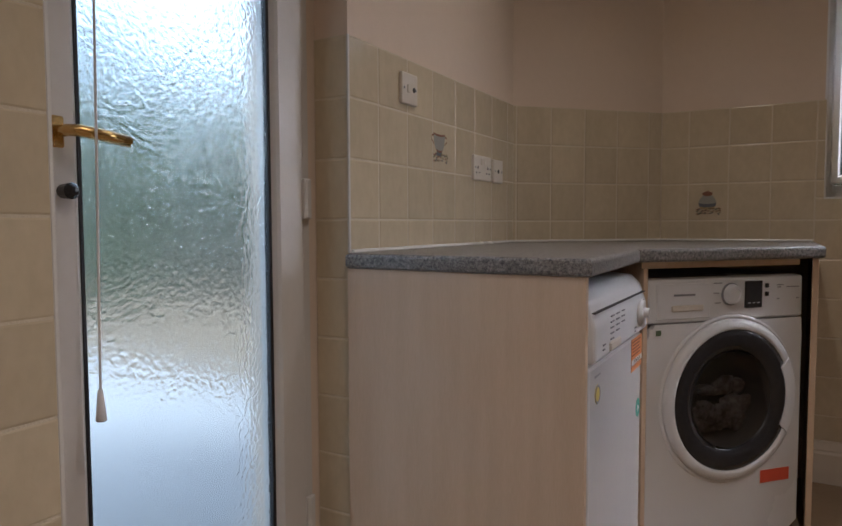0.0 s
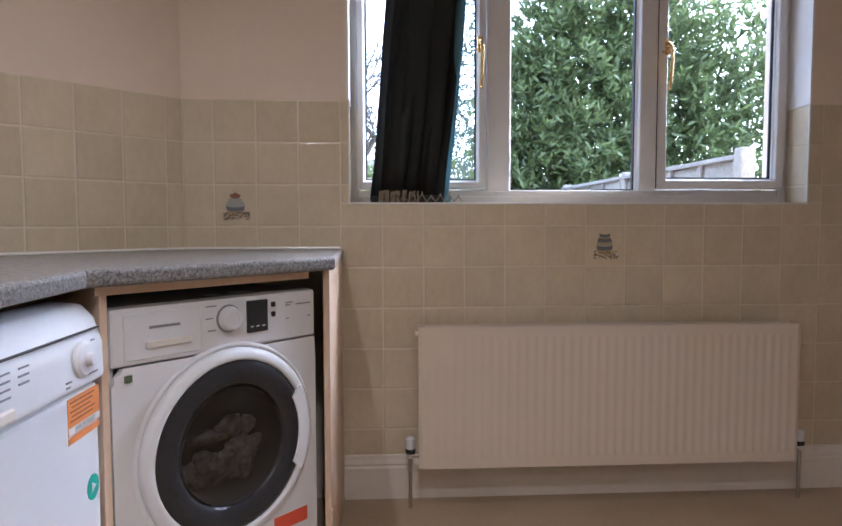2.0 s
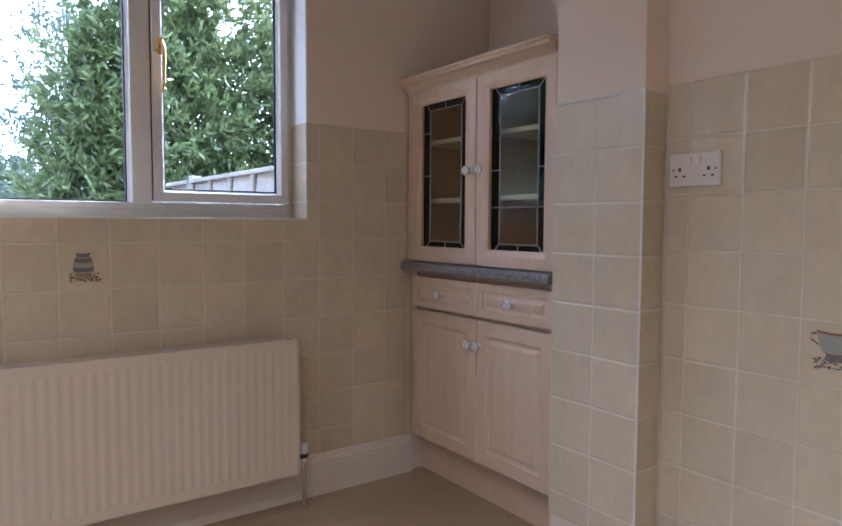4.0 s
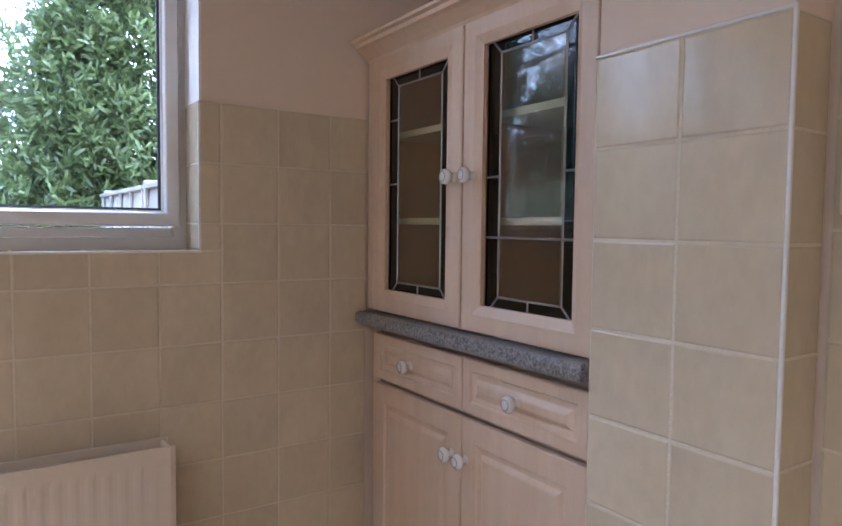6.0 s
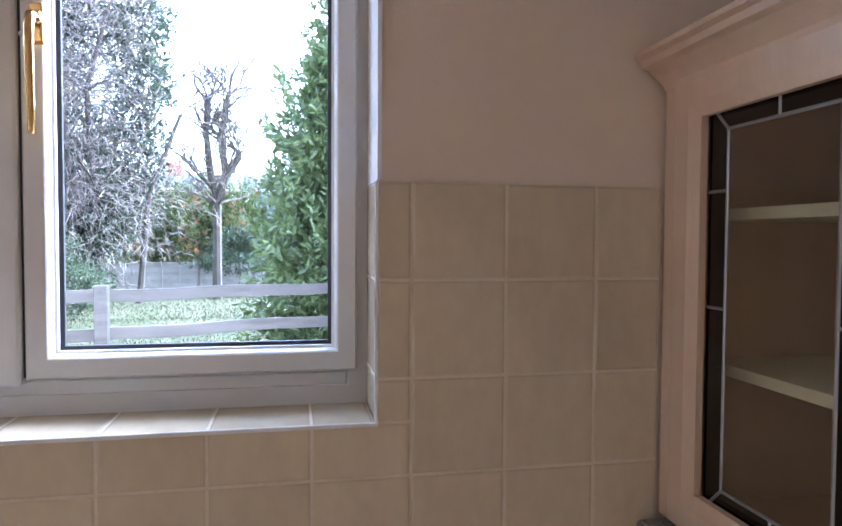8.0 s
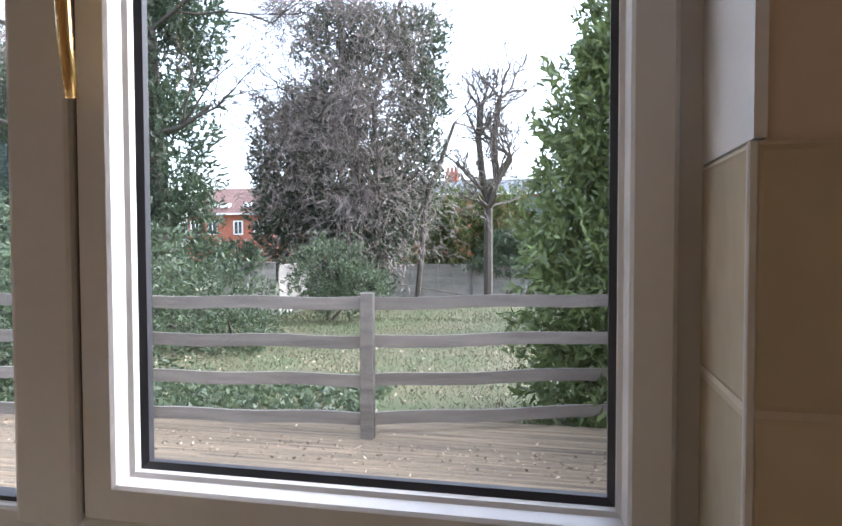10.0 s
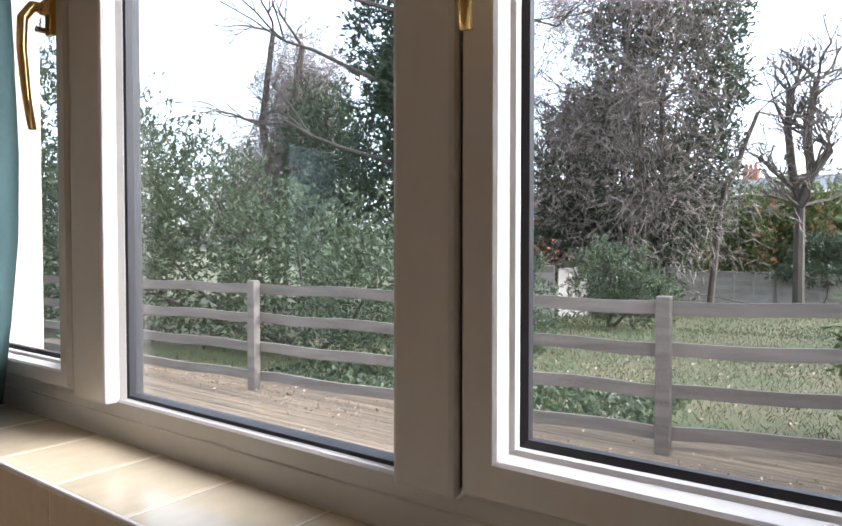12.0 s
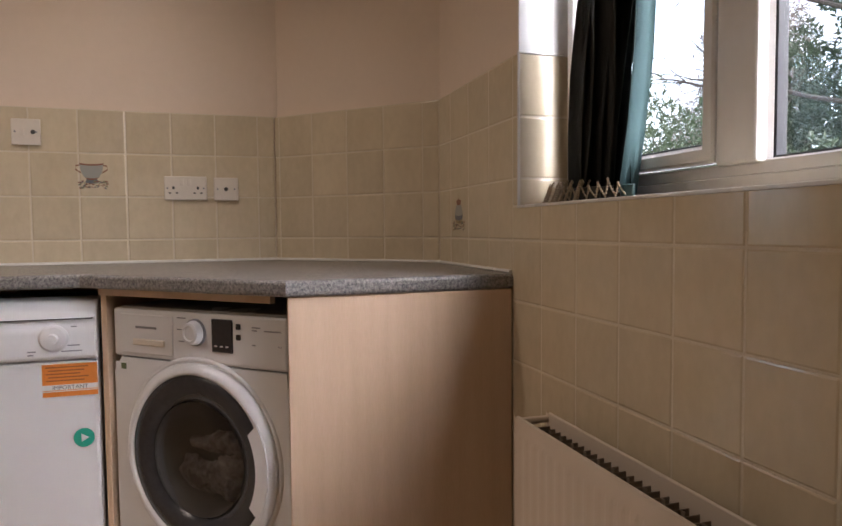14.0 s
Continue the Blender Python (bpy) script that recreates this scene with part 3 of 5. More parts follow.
def tumble_dryer():
    w, h = 0.562, 0.85
    e = thing("tumble_dryer", (-0.486, -1.588, FLOOR), "white condenser tumble dryer with an orange label under the worktop", "tumble dryer", rz=90)
    part("cabinet", rbox((0, 0.02, 0.02), (w, 0.53, h), 0.010, 2), WHITE, e)
    part("door_panel", rbox((0.002, 0.0, 0.02), (w - 0.002, 0.024, 0.706), 0.010, 2), WHITE, e)
    bm = bmesh.new()
    prof = [(0.024, 0.712), (-0.004, 0.712), (-0.014, 0.722), (-0.012, 0.79), (0.004, 0.842), (0.03, 0.868), (0.10, 0.874), (0.10, 0.712)]
    a = [bm.verts.new((0.001, y, z)) for y, z in prof]
    b = [bm.verts.new((w - 0.001, y, z)) for y, z in prof]
    bm.faces.new(a)
    bm.faces.new(b[::-1])
    for i in range(len(prof)):
        bm.faces.new((a[i], a[(i + 1) % len(prof)], b[(i + 1) % len(prof)], b[i]))
    bmesh.ops.recalc_face_normals(bm, faces=bm.faces[:])
    bmesh.ops.bevel(bm, geom=bm.edges[:], offset=0.006, segments=2, profile=0.5, affect="EDGES")
    part("control_panel", bm, WHITEP, e, smooth=False)
    part("panel_seam", rbox((0.01, -0.010, 0.820), (w - 0.01, 0.02, 0.8225)), SEAM, e)
    k = part("dial", lathe([(0.036, 0.0), (0.036, 0.006), (0.030, 0.012), (0.014, 0.014), (0.012, 0.026), (0, 0.027)], 28, axis="Y"), WHITEP, e)
    k.location = (0.458, -0.013, 0.772)
    marks = [(0.13 + i * 0.055, 0.800 - j * 0.013, 0.03) for i in range(3) for j in range(5 - i)]
    marks += [(0.06, 0.745, 0.02), (0.06, 0.735, 0.016), (0.395, 0.737, 0.02), (0.395, 0.728, 0.014), (0.49, 0.75, 0.03), (0.50, 0.80, 0.014), (0.475, 0.735, 0.05)]
    for x, z, l in marks:
        part("printed_mark", rbox((x, -0.0155, z), (x + l, -0.0135, z + 0.003)), GREYP, e)
    part("container_grip", rbox((0.12, -0.018, 0.722), (0.225, -0.010, 0.744), 0.004), CREAMP, e)
    o = part("safety_label", rbox((0.424, -0.0012, 0.628), (0.558, 0.0, 0.700)), ORANGE, e, "orange safety label with a white band")
    part("label_band", rbox((0.424, -0.002, 0.630), (0.558, -0.0012, 0.644)), WHITEP, o)
    cu = bpy.data.curves.new("label_text", "FONT")
    cu.body = "IMPORTANT"
    cu.size = 0.0155
    cu.align_x = "CENTER"
    cu.materials.append(SEAM)
    tx = new("label_text", cu)
    tx.parent = o
    tx.matrix_local = pose(0.491, -0.0026, 0.6315, 90, 0, 0)
    bars = bmesh.new()
    for i in range(5):
        rbox((0.433 + 0.006 * (i % 2), -0.002, 0.690 - i * 0.009), (0.536 - 0.01 * (i % 3), -0.0012, 0.693 - i * 0.009), bm=bars)
    part("label_print", bars, mat("brown_print", (0.30, 0.10, 0.03), 0.6), o)
    rbx = part("label_strip", rbox((0.424, -0.0012, 0.612), (0.558, 0.0, 0.625)), ORANGE, e)
    g = part("flame_sticker", lathe([(0.0, 0.0), (0.026, 0.0), (0.026, 0.0012), (0, 0.0012)], 24, axis="Y"), GREEN, e, "round green flame sticker")
    g.location = (0.520, 0, 0.495)
    part("sticker_mark", lathe([(0.0, 0.0012), (0.013, 0.0012), (0.009, 0.002), (0, 0.002)], 3, axis="Y"), WHITEP, g)
    y = part("round_sticker", lathe([(0.0, 0.0), (0.022, 0.0), (0.022, 0.0012), (0, 0.0012)], 24, axis="Y"), YELLOW, e, "round yellow and grey award sticker")
    y.location = (0.072, 0, 0.635)
    part("sticker_mark", lathe([(0.022, 0.0012), (0.019, 0.002), (0.016, 0.0012)], 24, axis="Y"), GREYP, y)
    part("print_lines", rbox((0.05, -0.001, 0.675), (0.095, 0.0, 0.679)), GREYP, e)
    return e


washing_machine()
tumble_dryer()


# ---- dresser ----
def knob(parent, x, z):
    k = part("knob", lathe([(0.0, 0.034), (0.010, 0.033), (0.0175, 0.029), (0.019, 0.024), (0.0165, 0.018), (0.009, 0.012), (0.008, 0.004), (0.012, 0.0)], 20, axis="Y"), KNOB, parent, "white ceramic knob", smooth=True)
    k.location = (x, -0.02, z)
    part("knob_ring", lathe([(0.0125, 0.0335), (0.011, 0.0345), (0.010, 0.0335)], 16, axis="Y"), LEAD, k)


def leaded(parent, x0, z0, x1, z1, bars):
    """Clear glass with a mitred dark green border held by lead strips."""
    b = 0.043
    y = 0.006
    part("clear_pane", rbox((x0 + b, y - 0.002, z0 + b), (x1 - b, y, z1 - b)), CABGLASS, parent)
    bord = rings(x0, z0, x1, z1, [(0, y - 0.002), (b, y - 0.002), (b, y), (0, y)], closed=True)
    part("green_border", bord, GREENGLASS, parent, "dark green border glass")
    lead = bmesh.new()
    L = 0.0028

    def strip(p, q):
        tube([(p[0], y - 0.002, p[1]), (q[0], y - 0.002, q[1])], L, n=6, bm=lead)
    a, c2, d, e2 = (x0 + b, z0 + b), (x1 - b, z0 + b), (x1 - b, z1 - b), (x0 + b, z1 - b)
    for p, q in ((a, c2), (c2, d), (d, e2), (e2, a), ((x0, z0), a), ((x1, z0), c2), ((x1, z1), d), ((x0, z1), e2)):
        strip(p, q)
    xm = (x0 + x1) / 2
    strip((xm, z0), (xm, z0 + b))
    strip((xm, z1 - b), (xm, z1))
    for s, z in bars:
        if s == "l":
            strip((x0, z), (x0 + b, z))
        elif s == "r":
            strip((x1 - b, z), (x1, z))
        else:
            strip((x0, z), (x1, z))
    part("lead_came", lead, LEAD, parent)


def dresser():
    e = thing("dresser", (2.222, 0.0, FLOOR), "pale maple kitchen dresser with leaded glass doors built into the alcove", "dresser", rz=-90)
    F = FLOOR
    w = 0.856
    base = rbox((0.003, 0.07, 0), (w, 0.42, 0.15 - F))
    part("plinth", base, WOOD, e)
    car = rbox((0.003, 0.003, 0.15 - F), (0.048, 0.42, 0.866 - F), 0.001)
    rbox((w - 0.012, 0.003, 0.15 - F), (w, 0.42, 0.866 - F), bm=car)
    rbox((0.048, 0.012, 0.15 - F), (w - 0.012, 0.42, 0.862 - F), bm=car)
    part("base_cabinet", car, WOOD, e)
    up = rbox((0.003, 0.003, 0.905 - F), (0.030, 0.30, 1.624 - F), 0.001)
    rbox((w - 0.012, 0.003, 0.905 - F), (w, 0.30, 1.624 - F), bm=up)
    rbox((0.030, 0.290, 0.905 - F), (w - 0.012, 0.30, 1.624 - F), bm=up)
    rbox((0.030, 0.004, 1.609 - F), (w - 0.012, 0.29, 1.624 - F), bm=up)
    rbox((0.030, 0.006, 0.905 - F), (w - 0.012, 0.29, 0.925 - F), bm=up)
    rbox((0.445, 0.010, 0.925 - F), (0.463, 0.29, 1.609 - F), bm=up)
    part("upper_cabinet", up, WOODIN, e)
    part("side_stile", rbox((0.002, -0.018, 0.905 - F), (0.026, 0.003, 1.624 - F), 0.001), WOOD, e)
    for z in (1.150, 1.393):
        for a, b in ((0.031, 0.444), (0.464, w - 0.013)):
            part("shelf", rbox((a, 0.045, z - F), (b, 0.288, z + 0.018 - F), 0.001), SHELF, e, "cream-edged shelf")
    # cornice
    bm = bmesh.new()
    prof = [(0.01, 1.606), (-0.020, 1.606), (-0.024, 1.614), (-0.038, 1.626), (-0.052, 1.636), (-0.064, 1.640), (-0.066, 1.650), (-0.076, 1.654), (-0.076, 1.662), (0.01, 1.662)]
    la = [bm.verts.new((0.002, y, z - F)) for y, z in prof]
    lb = [bm.verts.new((w, y, z - F)) for y, z in prof]
    bm.faces.new(la)
    bm.faces.new(lb[::-1])
    for i in range(len(prof)):
        bm.faces.new((la[i], la[(i + 1) % len(prof)], lb[(i + 1) % len(prof)], lb[i]))
    bmesh.ops.recalc_face_normals(bm, faces=bm.faces[:])
    part("cornice", bm, WOOD, e, "moulded pale wood cornice")
    part("top_board", rbox((0.003, 0.01, 1.614 - F), (w, 0.32, 1.632 - F)), WOOD, e)
    # glazed doors
    for x0, x1, g0, g1, kx, bars in ((0.028, 0.449, 0.090, 0.380, 0.420, (("l", 1.26), ("r", 1.26), ("l", 1.435))), (0.455, w - 0.004, 0.517, 0.796, 0.490, (("l", 1.257), ("r", 1.257), ("x", 1.122)))):
        dd = part("glazed_door", rings(x0, 0.905 - F, x1, 1.612 - F, [(0, 0), (0, -0.018), (0.003, -0.020), (0.040, -0.020), (g0 - x0, -0.012), (g0 - x0, 0.0), (0, 0)]), WOOD, e, "pale maple frame door with leaded glass")
        for v in dd.data.vertices:
            if v.co.x > (x0 + x1) / 2 and x1 - v.co.x > 0.041:
                v.co.x = g1
        leaded(dd, g0, 0.946 - F, g1, 1.568 - F, [(s, z - F) for s, z in bars])
        knob(dd, kx, 1.262 - F)
    # drawers and doors below
    panel = lambda d: [(0, 0), (0, -0.017), (0.003, -0.020), (d, -0.020), (d + 0.004, -0.015), (d + 0.012, -0.0135), (d + 0.016, -0.0135), (d + 0.026, -0.019), (d + 0.030, -0.020)]
    for x0, x1, kx in ((0.052, 0.462, 0.238), (0.466, w - 0.004, 0.655)):
        dr = part("drawer", rings(x0, 0.712 - F, x1, 0.842 - F, panel(0.028), cap=True), WOOD, e, "raised-panel drawer front")
        knob(dr, kx, 0.777 - F)
    for x0, x1, kx in ((0.052, 0.462, 0.428), (0.466, w - 0.004, 0.482)):
        dd = part("cupboard_door", rings(x0, 0.152 - F, x1, 0.698 - F, panel(0.052), cap=True), WOOD, e, "raised-panel cupboard door")
        knob(dd, kx, 0.602 - F)
    return e


dresser()
worktop([(2.162, -0.006), (2.60, -0.006), (2.60, -0.857), (2.204, -0.857), (2.204, -0.866), (2.162, -0.866)], "dresser_worktop", "grey speckled granite-effect worktop across the dresser", 0.900, 0.036)


# ---- radiator, skirting, blind, sockets ----
def radiator():
    x0, x1, z0, z1 = 0.235, 1.634, 0.125, 0.636
    e = thing("radiator", (x0, 0, FLOOR), "cream enamelled double panel radiator under the window", "radiator")
    w, a, b = x1 - x0, z0 - FLOOR, z1 - FLOOR
    for y, nm in ((-0.132, "front_panel"), (-0.058, "rear_panel")):
        bm = bmesh.new()
        n = 42
        cols = []
        step = (w - 0.04) / n
        xs = [0.0, 0.012]
        ys = [0.004, 0.0]
        for i in range(n):
            xx = 0.02 + i * step
            xs += [xx, xx + step * 0.25, xx + step * 0.5, xx + step * 0.75]
            ys += [0.0, 0.0, 0.0014, 0.0014]
        xs += [w - 0.012, w]
        ys += [0.0, 0.004]
        rows = []
        for z, f in ((a, 0), (a + 0.012, 0), (a + 0.03, 0), (a + 0.045, 1), (b - 0.045, 1), (b - 0.03, 0), (b - 0.010, 0), (b, 0)):
            rows.append([bm.verts.new((x, y + (yy * f if 0.01 < x < w - 0.01 else yy), z)) for x, yy in zip(xs, ys)])
        for r0, r1 in zip(rows, rows[1:]):
            for i in range(len(xs) - 1):
                bm.faces.new((r0[i], r0[i + 1], r1[i + 1], r1[i]))
        rbox((0.002, y + 0.007, a + 0.002), (w - 0.002, y + 0.014, b - 0.002), 0.002, bm=bm)
        part(nm, bm, RADM, e)
    fins = bmesh.new()
    for i in range(int(w / 0.022) - 2):
        x = 0.03 + i * 0.022
        rbox((x, -0.118, a + 0.03), (x + 0.002, -0.062, b - 0.022), bm=fins)
        rbox((x, -0.108 + 0.03 * (i % 2), a + 0.03), (x + 0.012, -0.106 + 0.03 * (i % 2), b - 0.022), bm=fins)
    part("convector_fins", fins, mat("fin_metal", (0.22, 0.17, 0.12), 0.6), e)
    pipe = tube([(-0.0, -0.095, b - 0.03), (-0.012, -0.095, b - 0.03)], 0.012, n=10)
    tube([(0.012, -0.125, b - 0.012), (0.012, -0.05, b - 0.012)], 0.008, n=8, bm=pipe)
    tube([(w - 0.012, -0.125, b - 0.012), (w - 0.012, -0.05, b - 0.012)], 0.008, n=8, bm=pipe)
    part("connector", pipe, RADM, e)["kind"] = "stuff"
    for s, x in ((-1, -0.03), (1, w + 0.03)):
        v = lathe([(0.0, 0.075), (0.012, 0.075), (0.016, 0.07), (0.016, 0.03), (0.010, 0.028), (0.010, 0.0), (0.0, 0.0)], 14)
        vv = part("valve", v, WHITEP, e, "white capped radiator valve", smooth=False)
        vv.location = (x, -0.095, a + 0.03)
        part("valve_collar", lathe([(0.0, 0.034), (0.0175, 0.034), (0.0185, 0.027), (0.0175, 0.018), (0.0, 0.018)], 14), BLACKP, vv, "black collar under the cap")
        part("valve_body", tube([(-s * 0.03, 0, 0.01), (0, 0, 0.01)], 0.010, n=10), CHROME, vv)
        part("pipe", tube([(0, 0, 0.0), (0, 0, -a - 0.03)], 0.0075, n=8), CHROME, vv)
    return e


radiator()


def skirting(name, p, q, label, h=0.166):
    """A moulded skirting from p to q, its back on that line, the moulding to the right of the way."""
    p, q = Vector(p).to_3d(), Vector(q).to_3d()
    d = (q - p).normalized()
    n = Vector((d.y, -d.x, 0))
    prof = [(0, 0), (0.020, 0), (0.020, h - 0.050), (0.016, h - 0.040), (0.018, h - 0.034), (0.012, h - 0.016), (0.010, h - 0.004), (0.004, h), (0, h)]
    bm = bmesh.new()
    a = [bm.verts.new(p + n * y + Vector((0, 0, z + FLOOR))) for y, z in prof]
    b = [bm.verts.new(q + n * y + Vector((0, 0, z + FLOOR))) for y, z in prof]
    bm.faces.new(a)
    bm.faces.new(b[::-1])
    for i in range(len(prof)):
        bm.faces.new((a[i], a[(i + 1) % len(prof)], b[(i + 1) % len(prof)], b[i]))
    bmesh.ops.recalc_face_normals(bm, faces=bm.faces[:])
    return structure(name, bm, SKIRT, label)


skirting("skirting", (-0.038, 0.006), (2.224, 0.006), "cream gloss moulded skirting board")
skirting("skirting", (RX + 0.006, -1.24), (RX + 0.006, SY), "cream gloss moulded skirting board")


def vertical_blind():
    e = thing("vertical_blind", (0.22, 0.07, SILL), "dark vertical blind slats bunched up at one side of the window", "blind")
    rnd = random.Random(3)
    n = 12
    for i in range(n):
        f = i / (n - 1)
        x = -0.105 + 0.205 * f
        ang = radians(12 + 10 * rnd.uniform(-1, 1))
        y = (-0.028, 0.016, -0.006, 0.030)[i % 4]
        if i == n - 1:
            x, y, ang = 0.112, 0.006, radians(-120)
        if i == 0:
            x, y = -0.120, 0.036
        bm = bmesh.new()
        teal = i == n - 1
        top = 1.10
        rows = []
        for j in range(9):
            z = 0.014 + (top - 0.014) * j / 8
            lean = 0.075 * (z / 0.8)
            wave = 0.012 * math.sin(j * 0.8 + i * 1.7)
            pinch = 1 - 0.10 * math.exp(-((z - 0.08) / 0.12) ** 2)
            row = []
            for k in range(5):
                u = (k / 4 - 0.5) * 0.089 * pinch
                bow = 0.007 * (1 - (2 * k / 4 - 1) ** 2)
                c, s = math.cos(ang), math.sin(ang)
                row.append(bm.verts.new((x + lean + u * c + bow * s + wave * 0.3, y - u * s * 1.0 + bow * c + wave, z)))
            rows.append(row)
        for r0, r1 in zip(rows, rows[1:]):
            for k in range(4):
                bm.faces.new((r0[k], r0[k + 1], r1[k + 1], r1[k]))
        bmesh.ops.solidify(bm, geom=bm.faces[:], thickness=0.0012)
        sl = part("slat", bm, TEAL if teal else BLIND, e, "teal slat back" if teal else "", smooth=True)
        part("slat_weight", rbox((x - 0.036, y - 0.004 - 0.012, 0.004), (x + 0.036, y + 0.004 - 0.012, 0.030), 0.002), BLIND if not teal else TEAL, sl)
    ch = bmesh.new()
    for k in range(7):
        x0 = -0.05 + k * 0.034
        pts = []
        for j in range(9):
            a = j / 8
            pts.append((x0 + 0.034 * a + 0.006 * math.sin(a * 6.28), -0.052 - 0.006 * math.sin(3.14 * a), 0.006 + 0.034 * abs(math.sin(3.14159 * a)) * (0.7 + 0.3 * ((k * 7) % 3) / 2)))
        for p in range(len(pts) - 1):
            for q2 in range(2):
                t = bmesh.new()
                bmesh.ops.create_icosphere(t, subdivisions=1, radius=0.0026)
                merge(ch, t, Matrix.Translation(Vector(pts[p]).lerp(Vector(pts[p + 1]), q2 / 2)))
        tube(pts, 0.0012, n=4, bm=ch)
    for k in range(7):
        lean = rnd.uniform(-0.5, 0.5)
        for q in range(3):
            for j in range(10):
                t = bmesh.new()
                bmesh.ops.create_icosphere(t, subdivisions=1, radius=0.0031)
                f = j / 9
                merge(ch, t, Matrix.Translation((-0.125 + k * 0.022 + q * 0.006 + 0.010 * lean * f + 0.002 * (j % 2), -0.052 + 0.014 * math.sin(q * 2.0 + k) + 0.016 * f, 0.004 + 0.040 * f + 0.003 * math.sin(k * 2.1))))
    part("bead_chain", ch, CHAIN, e, "tangled beige bead chain linking the slats")
    return e


vertical_blind()


def plate(name, at, rz, w, h, label, category, holes):
    """A wiring plate on a wall: at is its centre on the wall's face, its front along local -y."""
    e = thing(name, at, label, category, rz=rz)
    part("face_plate", rbox((-w / 2, -0.011, -h / 2), (w / 2, 0, h / 2), 0.003, 2), CREAMP, e)
    for kind, x, z in holes:
        if kind == "socket":
            bm = rbox((x - 0.004, -0.0116, z + 0.004), (x + 0.004, -0.0108, z + 0.014))
            rbox((x - 0.016, -0.0116, z - 0.012), (x - 0.008, -0.0108, z - 0.007), bm=bm)
            rbox((x + 0.008, -0.0116, z - 0.012), (x + 0.016, -0.0108, z - 0.007), bm=bm)
            part("socket_holes", bm, SEAM, e)
        elif kind == "rocker":
            part("rocker_switch", rbox((x - 0.006, -0.0145, z - 0.011), (x + 0.006, -0.0105, z + 0.011), 0.001), CREAMP, e)
        elif kind == "screw":
            part("screw", lathe([(0, 0.0122), (0.0035, 0.0122), (0.0035, 0.0105)], 8, axis="Y"), GREYP, e).location = (x, 0, z)
        else:
            part("outlet", lathe([(0, 0.013), (0.006, 0.013), (0.008, 0.0105)], 12, axis="Y"), SEAM, e).location = (x, 0, z)
    return e


double = [("socket", -0.042, -0.008), ("socket", 0.042, -0.008), ("rocker", -0.013, 0.022), ("rocker", 0.013, 0.022), ("screw", -0.062, 0.0), ("screw", 0.062, 0.0)]
plate("double_socket", (WX, -0.815, 1.178), 90, 0.146, 0.086, "cream plastic double socket on the tiles above the worktop", "socket", double)
plate("double_socket", (RX, -1.322, 1.212), -90, 0.150, 0.090, "cream plastic double socket on the tiled wall beside the chimney breast", "socket", double)
plate("aerial_outlet", (WX, -0.674, 1.176), 90, 0.086, 0.084, "small cream plastic aerial outlet plate on the tiles", "socket", [("hole", 0, 0), ("screw", -0.03, 0), ("screw", 0.03, 0)])
plate("fused_switch", (WX, -1.322, 1.364), 90, 0.088, 0.088, "cream plastic fused switch plate near the back door", "switch", [("rocker", -0.01, 0), ("screw", -0.032, 0), ("screw", 0.032, 0), ("hole", 0.022, 0)])


def downlight(x, y):
    e = thing("ceiling_downlight", (x, y, CEIL), "round recessed ceiling spotlight with a brass rim, lit", "ceiling light", "ceiling downlights")
    part("rim", lathe([(0.030, 0.0), (0.044, 0.0), (0.044, -0.004), (0.034, -0.008), (0.030, -0.004)], 24), GOLD, e, smooth=True)
    part("bulb", lathe([(0, -0.018), (0.012, -0.017), (0.022, -0.012), (0.028, -0.004), (0.029, 0.0)], 20), BULB, e)
    return e


BULB = glow("lit_bulb", (1.0, 0.80, 0.55), 110)
# the second fitting only houses the added fill lamp
for i, (x, y) in enumerate(SPOTS):
    downlight(x, y)

# ---- tile pictures ----
M_SLATE = mat("printed_slate_blue", (0.16, 0.17, 0.19), 0.25)
M_OCHRE = mat("printed_ochre", (0.40, 0.31, 0.17), 0.25)
M_RUST = mat("printed_rust", (0.26, 0.13, 0.09), 0.25)
M_OLIVE = mat("printed_olive", (0.22, 0.22, 0.14), 0.25)
M_GREY = mat("printed_grey", (0.36, 0.36, 0.32), 0.25)


